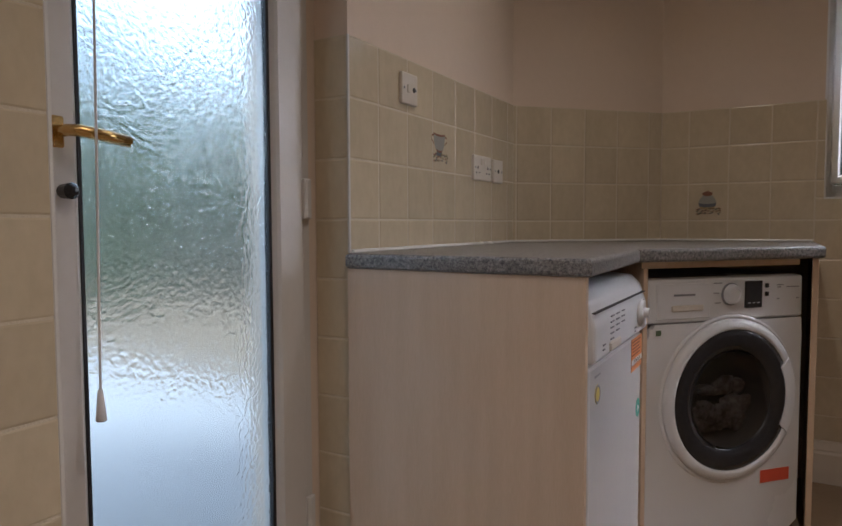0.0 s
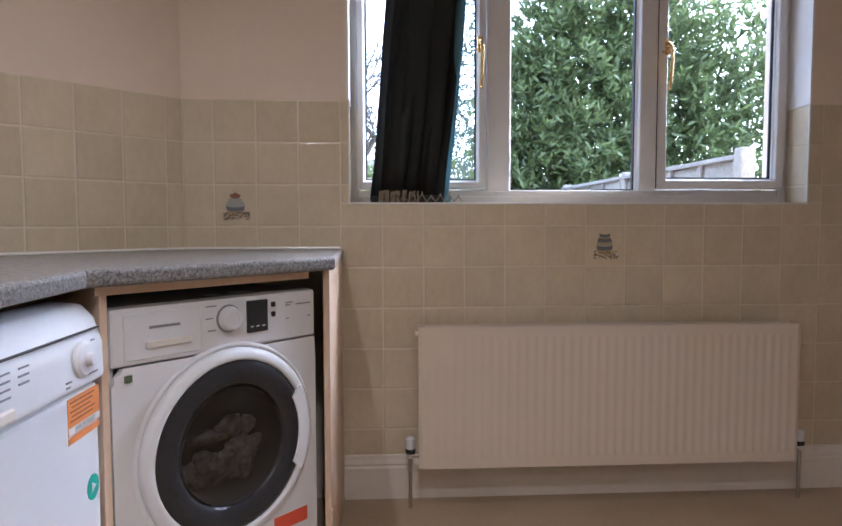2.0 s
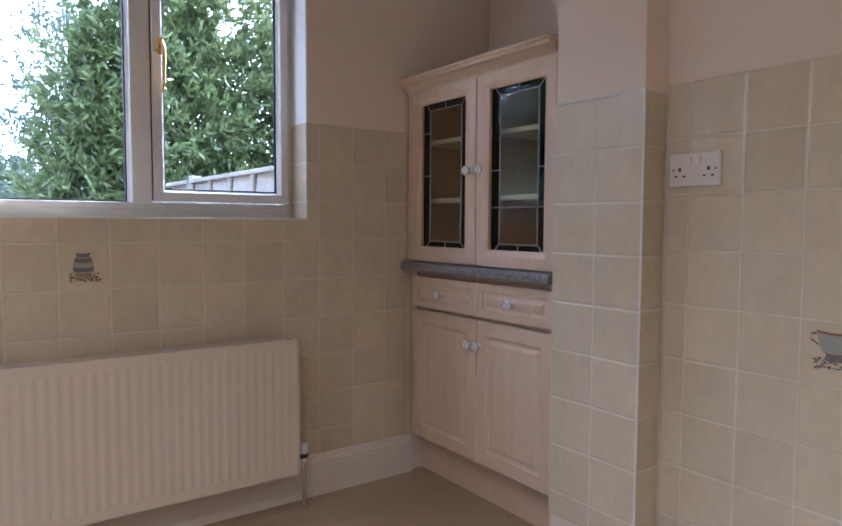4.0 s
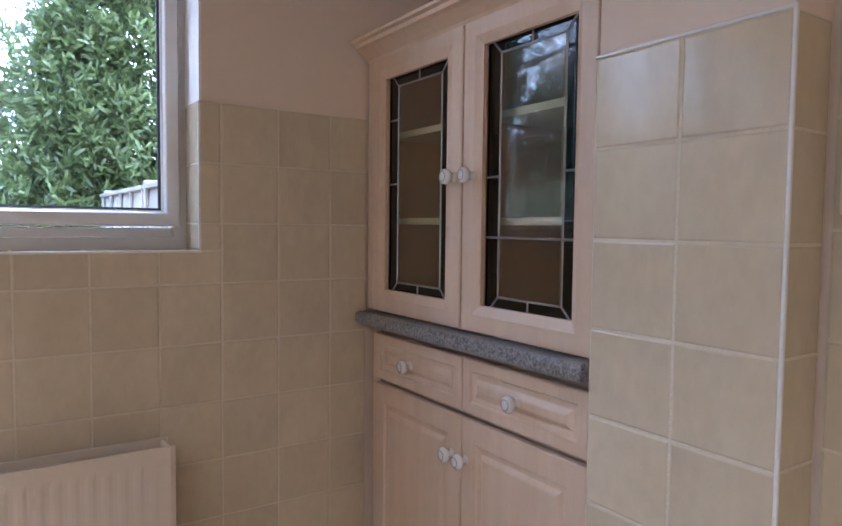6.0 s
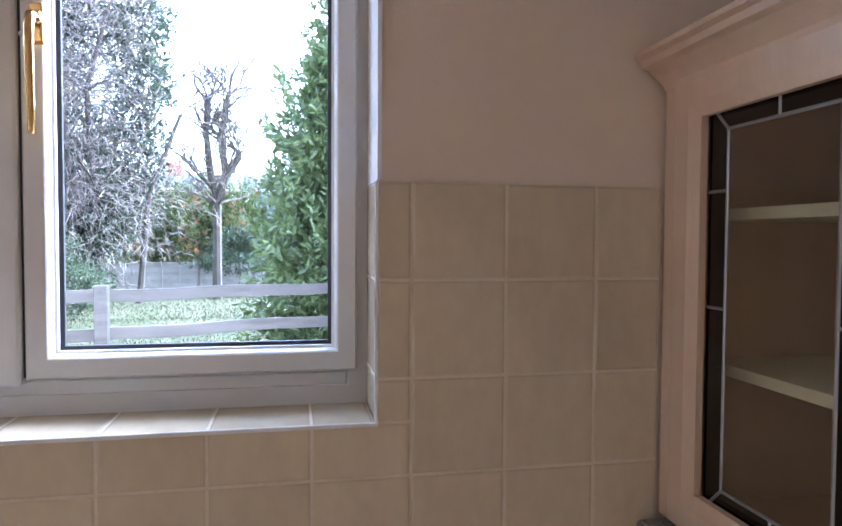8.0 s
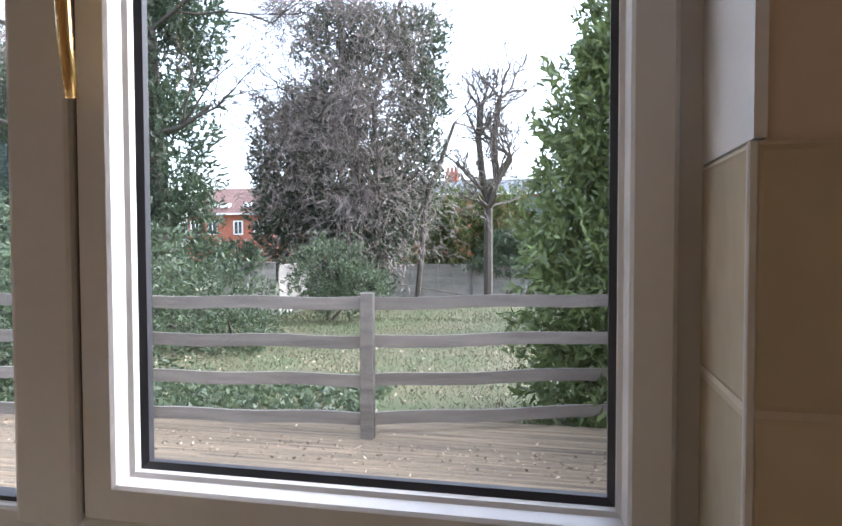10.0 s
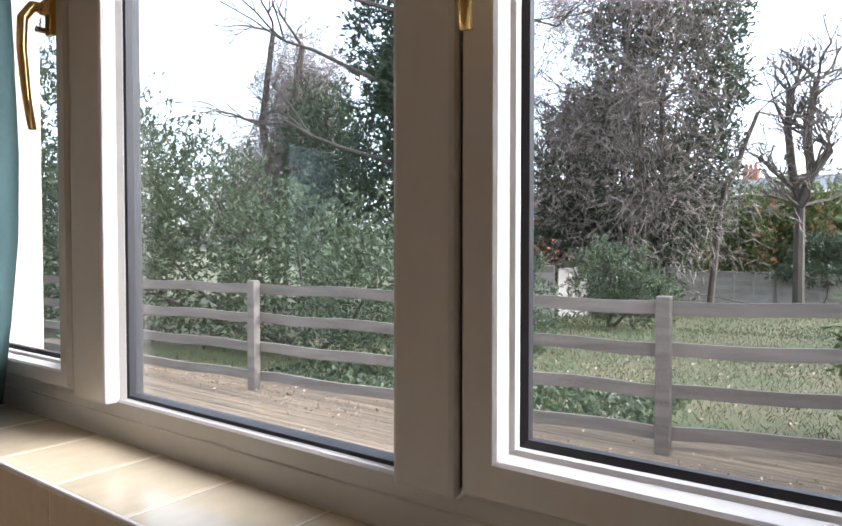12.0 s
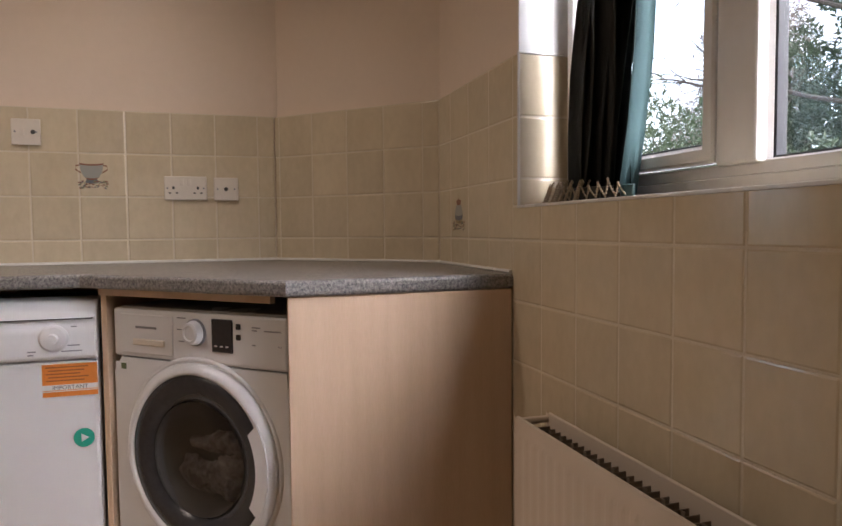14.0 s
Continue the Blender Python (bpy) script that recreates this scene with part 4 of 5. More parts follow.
def motif(wall, at, rz, kind, label):
    """A printed jar with sprigs on a tile, its front along local -y, laid flat on the glaze."""
    bm = bmesh.new()
    bands = {
        "vase": [(0.020, 0.052, 0), (0.021, 0.046, 0), (0.018, 0.040, 1), (0.023, 0.036, 0), (0.028, 0.022, 1), (0.030, 0.016, 4), (0.031, 0.006, 0), (0.029, -0.008, 1), (0.027, -0.012, 1), (0.024, -0.020, 1)],
        "jar": [(0.004, 0.056, 2), (0.006, 0.050, 2), (0.021, 0.046, 2), (0.016, 0.036, 4), (0.022, 0.030, 4), (0.032, 0.014, 4), (0.034, 0.004, 0), (0.031, -0.010, 1), (0.022, -0.020, 1)],
        "cup": [(0.040, 0.046, 2), (0.038, 0.040, 4), (0.036, 0.026, 4), (0.032, 0.010, 4), (0.024, -0.004, 2), (0.016, -0.010, 0), (0.022, -0.022, 0)],
    }[kind]
    for (w0, z0, c0), (w1, z1, c1) in zip(bands, bands[1:]):
        n = 6
        for k in range(n):
            a, b = -1 + 2 * k / n, -1 + 2 * (k + 1) / n
            v = [bm.verts.new((w0 * a, 0, z0 - 0.004 * (1 - a * a))), bm.verts.new((w0 * b, 0, z0 - 0.004 * (1 - b * b))), bm.verts.new((w1 * b, 0, z1 - 0.004 * (1 - b * b))), bm.verts.new((w1 * a, 0, z1 - 0.004 * (1 - a * a)))]
            f = bm.faces.new(v[::-1])
            f.material_index = c0
    if kind == "cup":
        for sx in (-1, 1):
            pts = [(sx * 0.038, 0.040), (sx * 0.050, 0.038), (sx * 0.052, 0.026), (sx * 0.034, 0.014)]
            for (xa, za), (xb, zb) in zip(pts, pts[1:]):
                f = bm.faces.new([bm.verts.new(q) for q in ((xa, 0, za), (xb, 0, zb), (xb, 0, zb - 0.005), (xa, 0, za - 0.005))])
                f.material_index = 2
    rnd = random.Random(len(kind))
    for i in range(70):
        x, z, a, l = rnd.uniform(-0.046, 0.046), rnd.uniform(-0.042, -0.018), rnd.uniform(-0.7, 0.7), rnd.uniform(0.006, 0.013)
        dx, dz = l * math.cos(a), l * math.sin(a)
        y = -0.00006 * (i + 1)
        f = bm.faces.new([bm.verts.new(q) for q in ((x, y, z), (x + dx * 0.5 - dz * 0.22, y, z + dz * 0.5 + dx * 0.22), (x + dx, y, z + dz), (x + dx * 0.5 + dz * 0.22, y, z + dz * 0.5 - dx * 0.22))])
        f.material_index = rnd.choice((2, 2, 3, 3, 0))
    ob = part("tile_picture", bm, [M_SLATE, M_OCHRE, M_RUST, M_OLIVE, M_GREY], wall, label)
    ob.matrix_world = pose(*at, 0, 0, rz)
    return ob


motif(wall_corner, (0.942, -0.0006, 0.912), 0, "vase", "printed blue and ochre banded vase on a tile").parent = wall_north
motif(wall_north, (-0.425, -0.0006, 1.062), 0, "jar", "printed lidded storage jar on a tile")
motif(wall_west, (WX + 0.0006, -1.125, 1.218), 90, "cup", "printed two-handled cup on a tile")
motif(wall_east, (RX - 0.0006, -1.68, 0.775), -90, "cup", "printed two-handled cup on a tile")

# ---- garden ----
DECKZ = -0.125


def rise(y):
    return 0.0323 * y - 0.017


def land(x, y):
    f = min(1, max(0, (y - 4.6) / 19.5))
    return -0.37 - 0.47 * f + 0.05 * noise.noise(Vector((x * 0.35, y * 0.35, 0))) * min(1, max(0, (y - 5) / 2))


bm = bmesh.new()
axis = [-400, -200, -100, -60, -40] + [-30 + 1.0 * i for i in range(61)] + [40, 60, 100, 200, 400]
grid = [[bm.verts.new((x, y + 8, land(x, y + 8))) for x in axis] for y in axis]
for r0, r1 in zip(grid, grid[1:]):
    for i in range(len(axis) - 1):
        bm.faces.new((r0[i], r0[i + 1], r1[i + 1], r1[i]))
ground = structure("ground", bm, GRASS, "rough winter lawn sloping away behind the house", smooth=True)
structure("paving", rbox((-8.5, -7, -0.47), (-1.42, 0.3, -0.12)), mat("pale_concrete", (0.36, 0.355, 0.35), 0.85, (0.28, 0.275, 0.27), 1.5, 20, 0.8, 0.3, 40), "pale concrete paving outside the back door")


def rails():
    posts = [(-8.1, 3.62), (-5.88, 3.82), (-3.83, 4.02), (-1.65, 4.19), (0.157, 4.375), (2.20, 5.09)]
    e = thing("post_and_rail_fence", (posts[4][0], posts[4][1], DECKZ), "weathered grey four-rail timber fence round the deck", "fence")
    inv = e.matrix_world.inverted()
    for x, y in posts[:-1]:
        bm = rbox((-0.05, -0.045, -0.12), (0.05, 0.045, 1.12), 0.006)
        p = part("post", bm, WEATHERED, e)
        p.matrix_parent_inverse = inv
        p.matrix_world = pose(x, y, DECKZ, 0, 0, 4)
    for (xa, ya), (xb, yb) in zip(posts, posts[1:]):
        l = math.hypot(xb - xa, yb - ya)
        for k, z in enumerate((0.085, 0.385, 0.685, 0.985)):
            bm = bmesh.new()
            n = 8
            rows = []
            for i in range(n + 1):
                u = l * i / n
                w = 0.008 * math.sin(i * 1.3 + k)
                rows.append([bm.verts.new(v) for v in ((u, 0.0, z + w), (u, 0.032, z + w), (u, 0.032, z + 0.096 + w), (u, 0.0, z + 0.096 + w))])
            for r0, r1 in zip(rows, rows[1:]):
                for q in range(4):
                    bm.faces.new((r0[q], r0[(q + 1) % 4], r1[(q + 1) % 4], r1[q]))
            bm.faces.new(rows[0])
            bm.faces.new(rows[-1][::-1])
            bmesh.ops.recalc_face_normals(bm, faces=bm.faces[:])
            r = part("rail", bm, WEATHERED, e)
            r.matrix_parent_inverse = inv
            r.matrix_world = pose(xa, ya + 0.046, DECKZ, 0, 0, math.degrees(math.atan2(yb - ya, xb - xa)))
    return e


rails()


def lap_panel(e, inv, p, q, z0, z1, n=11, battens=4):
    """A fence panel of overlapping horizontal boards between two plan points."""
    l = math.hypot(q[0] - p[0], q[1] - p[1])
    rz = math.degrees(math.atan2(q[1] - p[1], q[0] - p[0]))
    h = (z1 - z0) / n
    rnd = random.Random(int(l * 100 + z0 * 10))
    for i in range(n):
        bm = bmesh.new()
        m = 8
        lo, hi, bk = [], [], []
        for k in range(m + 1):
            x = l * k / m
            w = rnd.uniform(-0.006, 0.006)
            lo.append(bm.verts.new((x, -0.014, z0 + i * h - 0.012 + w)))
            hi.append(bm.verts.new((x, 0.0, z0 + (i + 1) * h)))
            bk.append(bm.verts.new((x, -0.006, z0 + i * h - 0.012 + w)))
        for k in range(m):
            bm.faces.new((lo[k], lo[k + 1], hi[k + 1], hi[k]))
            bm.faces.new((bk[k], bk[k + 1], lo[k + 1], lo[k]))
            bm.faces.new((hi[k], hi[k + 1], bk[k + 1], bk[k]))
        ob = part("slat", bm, PANELM, e)
        ob.matrix_parent_inverse = inv
        ob.matrix_world = pose(p[0], p[1], 0, 0, 0, rz)
    for k in range(battens + 1):
        x = (l - 0.04) * k / battens
        ob = part("batten", rbox((x, -0.034, z0 - 0.01), (x + 0.04, -0.012, z1), 0.003), PANELM, e)
        ob.matrix_parent_inverse = inv
        ob.matrix_world = pose(p[0], p[1], 0, 0, 0, rz)
    ob = part("capping", rbox((-0.01, -0.045, z1), (l + 0.01, 0.02, z1 + 0.03), 0.004), PANELM, e)
    ob.matrix_parent_inverse = inv
    ob.matrix_world = pose(p[0], p[1], 0, 0, 0, rz)


e = thing("screen_fence", (2.24, 5.1, DECKZ), "weathered grey lap-board screen fence beside the deck", "fence")
inv = e.matrix_world.inverted()
for a, b in (((2.215, 5.1), (2.235, 3.3)), ((2.235, 3.22), (2.26, 1.42))):
    lap_panel(e, inv, a, b, DECKZ + 0.03, 1.383)
for y in (5.14, 3.26, 1.38):
    p = part("post", rbox((-0.04, -0.04, 0), (0.05, 0.04, 1.448 - DECKZ), 0.006), PANELM, e)
    p.matrix_parent_inverse = inv
    p.matrix_world = pose(2.25, y, DECKZ)

e = thing("boundary_fence", (-1.5, 24, -1.6), "weathered grey garden fence of lap panels at the lawn's far end", "fence")
inv = e.matrix_world.inverted()
for k in range(7):
    lap_panel(e, inv, (-9.6 + k * 1.95, 24.2), (-7.72 + k * 1.95, 24.2), -1.65 + 0.02 * (k % 3), -0.36 + 0.03 * (k % 2), 9, 3)
    p = part("post", rbox((-0.05, -0.05, 0), (0.05, 0.05, 1.42), 0.006), WEATHERED, e)
    p.matrix_parent_inverse = inv
    p.matrix_world = pose(-7.67 + k * 1.95, 24.2, -1.68)
e.location.z += rise(24)
e = thing("side_fence", (-6.6, 16, -1.2), "weathered grey garden fence panel half buried in ivy", "fence")
inv = e.matrix_world.inverted()
lap_panel(e, inv, (-7.5, 15.6), (-6.1, 16.2), -1.25, 0.28, 10, 3)
lap_panel(e, inv, (-6.05, 16.25), (-5.9, 18.0), -1.3, 0.20, 10, 3)
e.location.z += rise(16)


for leafy in (LAUREL, IVY, SHRUB, HEDGE, CONIFER):
    # light passing through thin leaves
    nt = leafy.node_tree
    through_leaf = nt.nodes.new("ShaderNodeBsdfTranslucent")
    blend = nt.nodes.new("ShaderNodeMixShader")
    blend.inputs[0].default_value = 0.4
    skin = nt.nodes["Principled BSDF"]
    nt.links.new(skin.inputs["Base Color"].links[0].from_socket, through_leaf.inputs[0])
    nt.links.new(skin.outputs[0], blend.inputs[1])
    nt.links.new(through_leaf.outputs[0], blend.inputs[2])
    nt.links.new(blend.outputs[0], nt.nodes["Material Output"].inputs[0])


def leaf_mesh(name, centres, dirs, sizes, material, parent, droop=0.25, width=0.38, label="", seed=1):
    """Many curved leaves: base points, directions, lengths."""
    rs = np.random.RandomState(seed)
    n = len(centres)
    d = dirs / np.linalg.norm(dirs, axis=1)[:, None]
    r = rs.normal(size=(n, 3))
    s = np.cross(d, r)
    s /= np.linalg.norm(s, axis=1)[:, None] + 1e-9
    up = np.cross(s, d)
    L = sizes[:, None]
    W = L * width
    c = centres
    v = np.stack([c, c + d * L * 0.35 + s * W * 0.42 + up * L * 0.05, c + d * L * 0.72 + s * W * 0.36 - up * L * droop * 0.3,
                  c + d * L - up * L * droop, c + d * L * 0.72 - s * W * 0.36 - up * L * droop * 0.3, c + d * L * 0.35 - s * W * 0.42 + up * L * 0.05], axis=1).reshape(-1, 3)
    base = (np.arange(n) * 6)[:, None]
    f1 = (base + np.array([[0, 1, 5]]))
    f2 = (base + np.array([[1, 2, 4, 5]]))
    f3 = (base + np.array([[2, 3, 4]]))
    me = bpy.data.meshes.new(name)
    loops = np.concatenate([np.concatenate([f1, f2, f3], axis=1).reshape(-1)])
    starts = np.concatenate([(np.arange(n) * 10)[:, None], (np.arange(n) * 10 + 3)[:, None], (np.arange(n) * 10 + 7)[:, None]], axis=1).reshape(-1)
    me.vertices.add(len(v))
    me.vertices.foreach_set("co", v.astype(np.float32).ravel())
    me.loops.add(len(loops))
    me.loops.foreach_set("vertex_index", loops.astype(np.int32))
    me.polygons.add(len(starts))
    me.polygons.foreach_set("loop_start", starts.astype(np.int32))
    me.update(calc_edges=True)
    me.materials.append(material)
    ob = new(name, me)
    if parent:
        ob.parent = parent
        ob.matrix_parent_inverse = parent.matrix_world.inverted()
    if label:
        ob["label"] = label
    return ob


def shell_points(rs, blobs, n, thick=0.35, rough=0.28):
    """Points in the outer skin of lumpy blobs (x, y, z, rx, ry, rz), with outward directions."""
    w = np.array([b[3] * b[5] + b[4] * b[5] for b in blobs])
    pick = rs.choice(len(blobs), n, p=w / w.sum())
    B = np.array(blobs)[pick]
    d = rs.normal(size=(n, 3))
    d /= np.linalg.norm(d, axis=1)[:, None]
    lump = 1 + rough * (np.sin(d[:, 0] * 7 + B[:, 0] * 3) * np.sin(d[:, 1] * 6 + B[:, 1] * 5) + 0.6 * np.sin(d[:, 2] * 11 + d[:, 0] * 9 + B[:, 2]))
    r = (1 - thick * rs.rand(n) ** 1.5) * lump
    return B[:, :3] + d * B[:, 3:] * r[:, None], d


def shrub(name, at, blobs, n, size, material, label, category, seed, per=1, clump=0.0, trunk=0.1, thick=0.35):
    rs = np.random.RandomState(seed)
    e = thing(name, at, label, category)
    c, d = shell_points(rs, blobs, n, thick)
    if per > 1:
        ax = d * 0.75 + rs.normal(size=d.shape) * 0.25 + np.array([0, 0, 0.40])
        ax /= np.linalg.norm(ax, axis=1)[:, None]
        c = np.repeat(c, per, axis=0) + np.repeat(ax, per, axis=0) * (np.tile(np.linspace(0, 1, per), n) * clump)[:, None]
        dd = np.repeat(ax, per, axis=0) * 0.8 + rs.normal(size=(n * per, 3)) * 0.62
    else:
        dd = d * 0.5 + rs.normal(size=d.shape) * 0.6
    sz = size * rs.uniform(0.65, 1.25, len(c))
    leaf_mesh("crown", c, dd, sz, material, e, width=0.29 if material is LAUREL else 0.38, seed=seed + 1)
    bm = bmesh.new()
    for k, b in enumerate(blobs[:6]):
        tube([(at[0] + 0.1 * k, at[1], at[2] - 0.1), ((at[0] + b[0]) / 2 + 0.15, (at[1] + b[1]) / 2, (at[2] + b[2]) / 2), (b[0], b[1], b[2] + b[5] * 0.5)], trunk, trunk * 0.25, 7, bm=bm)
    t = part("trunk", bm, BARK, e)
    t.matrix_parent_inverse = e.matrix_world.inverted()
    e.location.z += rise(at[1])
    return e


def branches(bm, rnd, p, d, length, r, depth, spread=0.6, kids=3, gravity=0.0, sides=4):
    pts = [Vector(p)]
    d = Vector(d).normalized()
    n = 4
    for i in range(n):
        d = (d + Vector((rnd.uniform(-1, 1), rnd.uniform(-1, 1), rnd.uniform(-1, 1) + gravity)) * 0.22).normalized()
        pts.append(pts[-1] + d * length / n)
    tube(pts, r, r * 0.55, max(3, sides), bm=bm)
    if depth:
        for k in range(kids):
            j = rnd.choice((2, 3, 4, 4))
            nd = (d + Vector((rnd.uniform(-1, 1), rnd.uniform(-1, 1), rnd.uniform(-0.6, 1))) * spread).normalized()
            branches(bm, rnd, pts[j], nd, length * rnd.uniform(0.5, 0.8), r * 0.5, depth - 1, spread, kids, gravity, sides - 1)


def bare_tree(name, at, stems, label, seed, depth=4, kids=3, r=0.18, spread=0.7, gravity=0.0, reach=1.4, sprouts=2):
    rnd = random.Random(seed)
    e = thing(name, at, label, "tree")
    tr = bmesh.new()
    tw = bmesh.new()
    for pts in stems:
        tube(pts, r, r * 0.55, 8, bm=tr)
        for k in range(1, len(pts)):
            for q in range(sprouts):
                branches(tw, rnd, pts[k], (rnd.uniform(-1, 1), rnd.uniform(-1, 1), rnd.uniform(0, 1)), reach * rnd.uniform(0.7, 1.3), r * 0.35, depth - 1, spread, kids, gravity)
    for nm, bm in (("trunk", tr), ("branches", tw)):
        o = part(nm, bm, BARK if nm == "trunk" else TWIGDARK, e)
        o.matrix_parent_inverse = e.matrix_world.inverted()
    e.location.z += rise(at[1])
    return e


# laurel beside the deck
shrub("laurel_bush", (2.9, 6.6, -0.6),
      [(2.0, 6.2, 0.9, 0.68, 0.7, 1.2), (2.05, 6.3, 2.2, 0.6, 0.6, 0.9), (2.45, 6.3, 0.6, 1.05, 0.9, 1.25), (3.5, 6.5, 0.6, 1.2, 1.0, 1.3), (2.75, 6.4, 1.9, 0.95, 0.85, 1.2), (3.7, 6.5, 2.0, 1.1, 0.9, 1.3), (2.75, 6.4, 3.0, 0.60, 0.55, 0.95), (2.25, 6.3, 3.2, 0.42, 0.5, 0.9), (2.9, 6.4, 4.1, 0.7, 0.6, 0.9),
       (3.75, 6.5, 3.2, 0.75, 0.6, 1.0), (4.9, 6.6, 1.2, 1.2, 0.9, 1.8), (5.0, 6.6, 2.8, 0.9, 0.7, 1.1), (2.2, 5.9, -0.1, 0.8, 0.7, 0.7)],
      11500, 0.125, LAUREL, "tall bushy laurel with glossy green leaves behind the deck fence", "laurel bush", 11, per=8, clump=0.13, trunk=0.07)
# pale evergreen shrubs behind the left run of the fence
shrub("evergreen_shrub", (-6.5, 7.2, -0.7),
      [(-4.6, 7.0, 0.3, 1.4, 1.0, 1.1), (-6.4, 7.0, 0.7, 1.6, 1.1, 1.3), (-8.4, 6.8, 0.9, 1.7, 1.1, 1.5), (-10.6, 6.2, 1.2, 1.9, 1.2, 1.8), (-13.0, 5.5, 1.3, 2.0, 1.2, 2.0), (-9.6, 7.4, 2.2, 1.4, 1.0, 1.1), (-14.5, 6.6, 3.6, 1.8, 1.3, 2.3), (-12.2, 7.4, 2.8, 1.6, 1.2, 1.7), (-17.2, 5.6, 3.6, 2.3, 1.5, 3.0)],
      19000, 0.10, SHRUB, "broad pale green evergreen shrub behind the deck fence", "shrub", 12, per=5, clump=0.08, trunk=0.05)
shrub("evergreen_shrub", (-4.5, 10.5, -0.9),
      [(-5.0, 10.5, -0.2, 1.5, 1.2, 0.9), (-7.2, 10.2, 0.1, 1.6, 1.2, 1.1), (-3.9, 9.6, -0.5, 0.7, 0.7, 0.5)],
      3600, 0.10, SHRUB, "low dark evergreen shrub at the foot of the ivy-clad tree", "shrub", 13, per=4, clump=0.07, trunk=0.05)
# conifer far behind the laurel
shrub("grey_conifer", (2.6, 14.0, -1.0), [(2.4, 14, 1.4, 1.5, 1.1, 2.2), (2.6, 14, 3.8, 1.1, 0.9, 1.6), (2.7, 14, 5.4, 0.6, 0.5, 1.0)],
      3600, 0.11, CONIFER, "pale grey-green conifer standing behind the laurel", "tree", 41, per=4, clump=0.09, trunk=0.12)
shrub("garden_shrub", (-4.0, 14.6, -0.9), [(-4.0, 14.6, 0.1, 0.95, 0.7, 0.85), (-3.3, 14.8, -0.2, 0.7, 0.6, 0.6)],
      1800, 0.09, SHRUB, "rounded evergreen shrub growing before the garden fence", "shrub", 42, per=4, clump=0.07, trunk=0.04)
# ivy-clad tree
shrub("ivy_clad_tree", (-7.2, 12.4, -1.0),
      [(-7.0, 12.2, 0.8, 1.3, 1.1, 1.6), (-7.3, 12.3, 2.8, 1.35, 1.2, 1.6), (-7.5, 12.3, 4.8, 1.5, 1.2, 1.7), (-7.3, 12.4, 6.8, 1.3, 1.1, 1.6), (-7.8, 12.4, 8.6, 1.2, 1.0, 1.3), (-8.6, 12.4, 3.4, 1.1, 1.0, 2.2), (-5.9, 12.2, 5.6, 0.6, 0.5, 0.7), (-9.2, 12.6, 6.4, 0.9, 0.8, 1.4)],
      11000, 0.15, IVY, "tall tree trunk thickly clad in dark green ivy", "tree", 14, per=4, clump=0.12, trunk=0.3)
shrub("ivy_clad_tree", (-4.6, 20.0, -1.4),
      [(-7.4, 20, 3.2, 1.3, 1.2, 2.2), (-5.6, 20, 7.4, 1.4, 1.0, 1.3), (-7.2, 20, 1.2, 1.4, 1.2, 1.9), (-5.8, 20, 0.6, 1.9, 1.4, 1.7), (-4.0, 20, 1.5, 1.3, 1.2, 1.3), (-5.2, 20, 2.8, 2.0, 1.4, 1.8), (-3.3, 20.2, 3.2, 1.1, 1.0, 1.8), (-2.9, 20.2, 5.4, 0.9, 0.9, 1.3), (-6.4, 20, 4.6, 1.2, 1.0, 1.3), (-3.0, 20.2, 7.2, 1.0, 0.9, 0.9), (-4.6, 19.4, -0.8, 1.0, 0.8, 0.7), (-5.4, 20, 5.2, 1.3, 1.0, 1.2), (-4.2, 20, 6.9, 1.1, 0.9, 1.1)],
      17000, 0.17, IVY, "spreading tree overgrown with ivy and bare twigs", "tree", 15, per=4, clump=0.15, trunk=0.3, thick=0.6)
rnd = random.Random(5)
bare_tree("bare_tree", (-4.9, 19.2, -1.4), [[(-4.9, 19.2, -1.4), (-5.0, 19, 1.5), (-5.4, 18.9, 4.5), (-5.0, 18.9, 7.5)], [(-4.4, 19.2, -1.2), (-3.9, 19, 2), (-4.1, 18.9, 4.8), (-3.4, 18.9, 7.5)], [(-5.2, 19.2, -1.2), (-6.4, 19, 1.8), (-6.9, 19, 4.4)], [(-2.9, 19.6, -1.2), (-2.6, 19.6, 2.0), (-1.7, 19.6, 4.4)]],
          "bare winter tree with a dense tangle of grey-brown twigs", 6, depth=5, kids=4, r=0.10, spread=0.9, gravity=-0.12, reach=1.7)
bare_tree("pollarded_tree", (-1.0, 22.6, -1.5), [[(-1.0, 22.6, -1.5), (-1.0, 22.6, 1.8), (-1.15, 22.6, 2.4), (-1.35, 22.6, 4.2), (-1.3, 22.6, 5.4)], [(-1.0, 22.6, 1.9), (-0.7, 22.6, 2.8), (-0.85, 22.6, 4.2), (-0.6, 22.6, 5.6)], [(-0.7, 22.6, 2.8), (-0.2, 22.6, 3.5)]],
          "bare pollarded tree with stubby limbs above the fence", 7, depth=4, kids=4, r=0.165, spread=0.9, gravity=0.12, reach=1.0, sprouts=5)
bare_tree("bare_tree", (-15.4, 14.4, -1.0), [[(-15.4, 14.4, -1.0), (-15.2, 14.4, 2), (-16.0, 14.4, 5), (-15.4, 14.4, 8)], [(-15.2, 14.4, 2), (-14.2, 14, 4.4), (-13.4, 13.8, 7)]],
          "bare winter tree with brown twigs behind the shrubs", 8, depth=5, kids=4, r=0.16, spread=0.8)
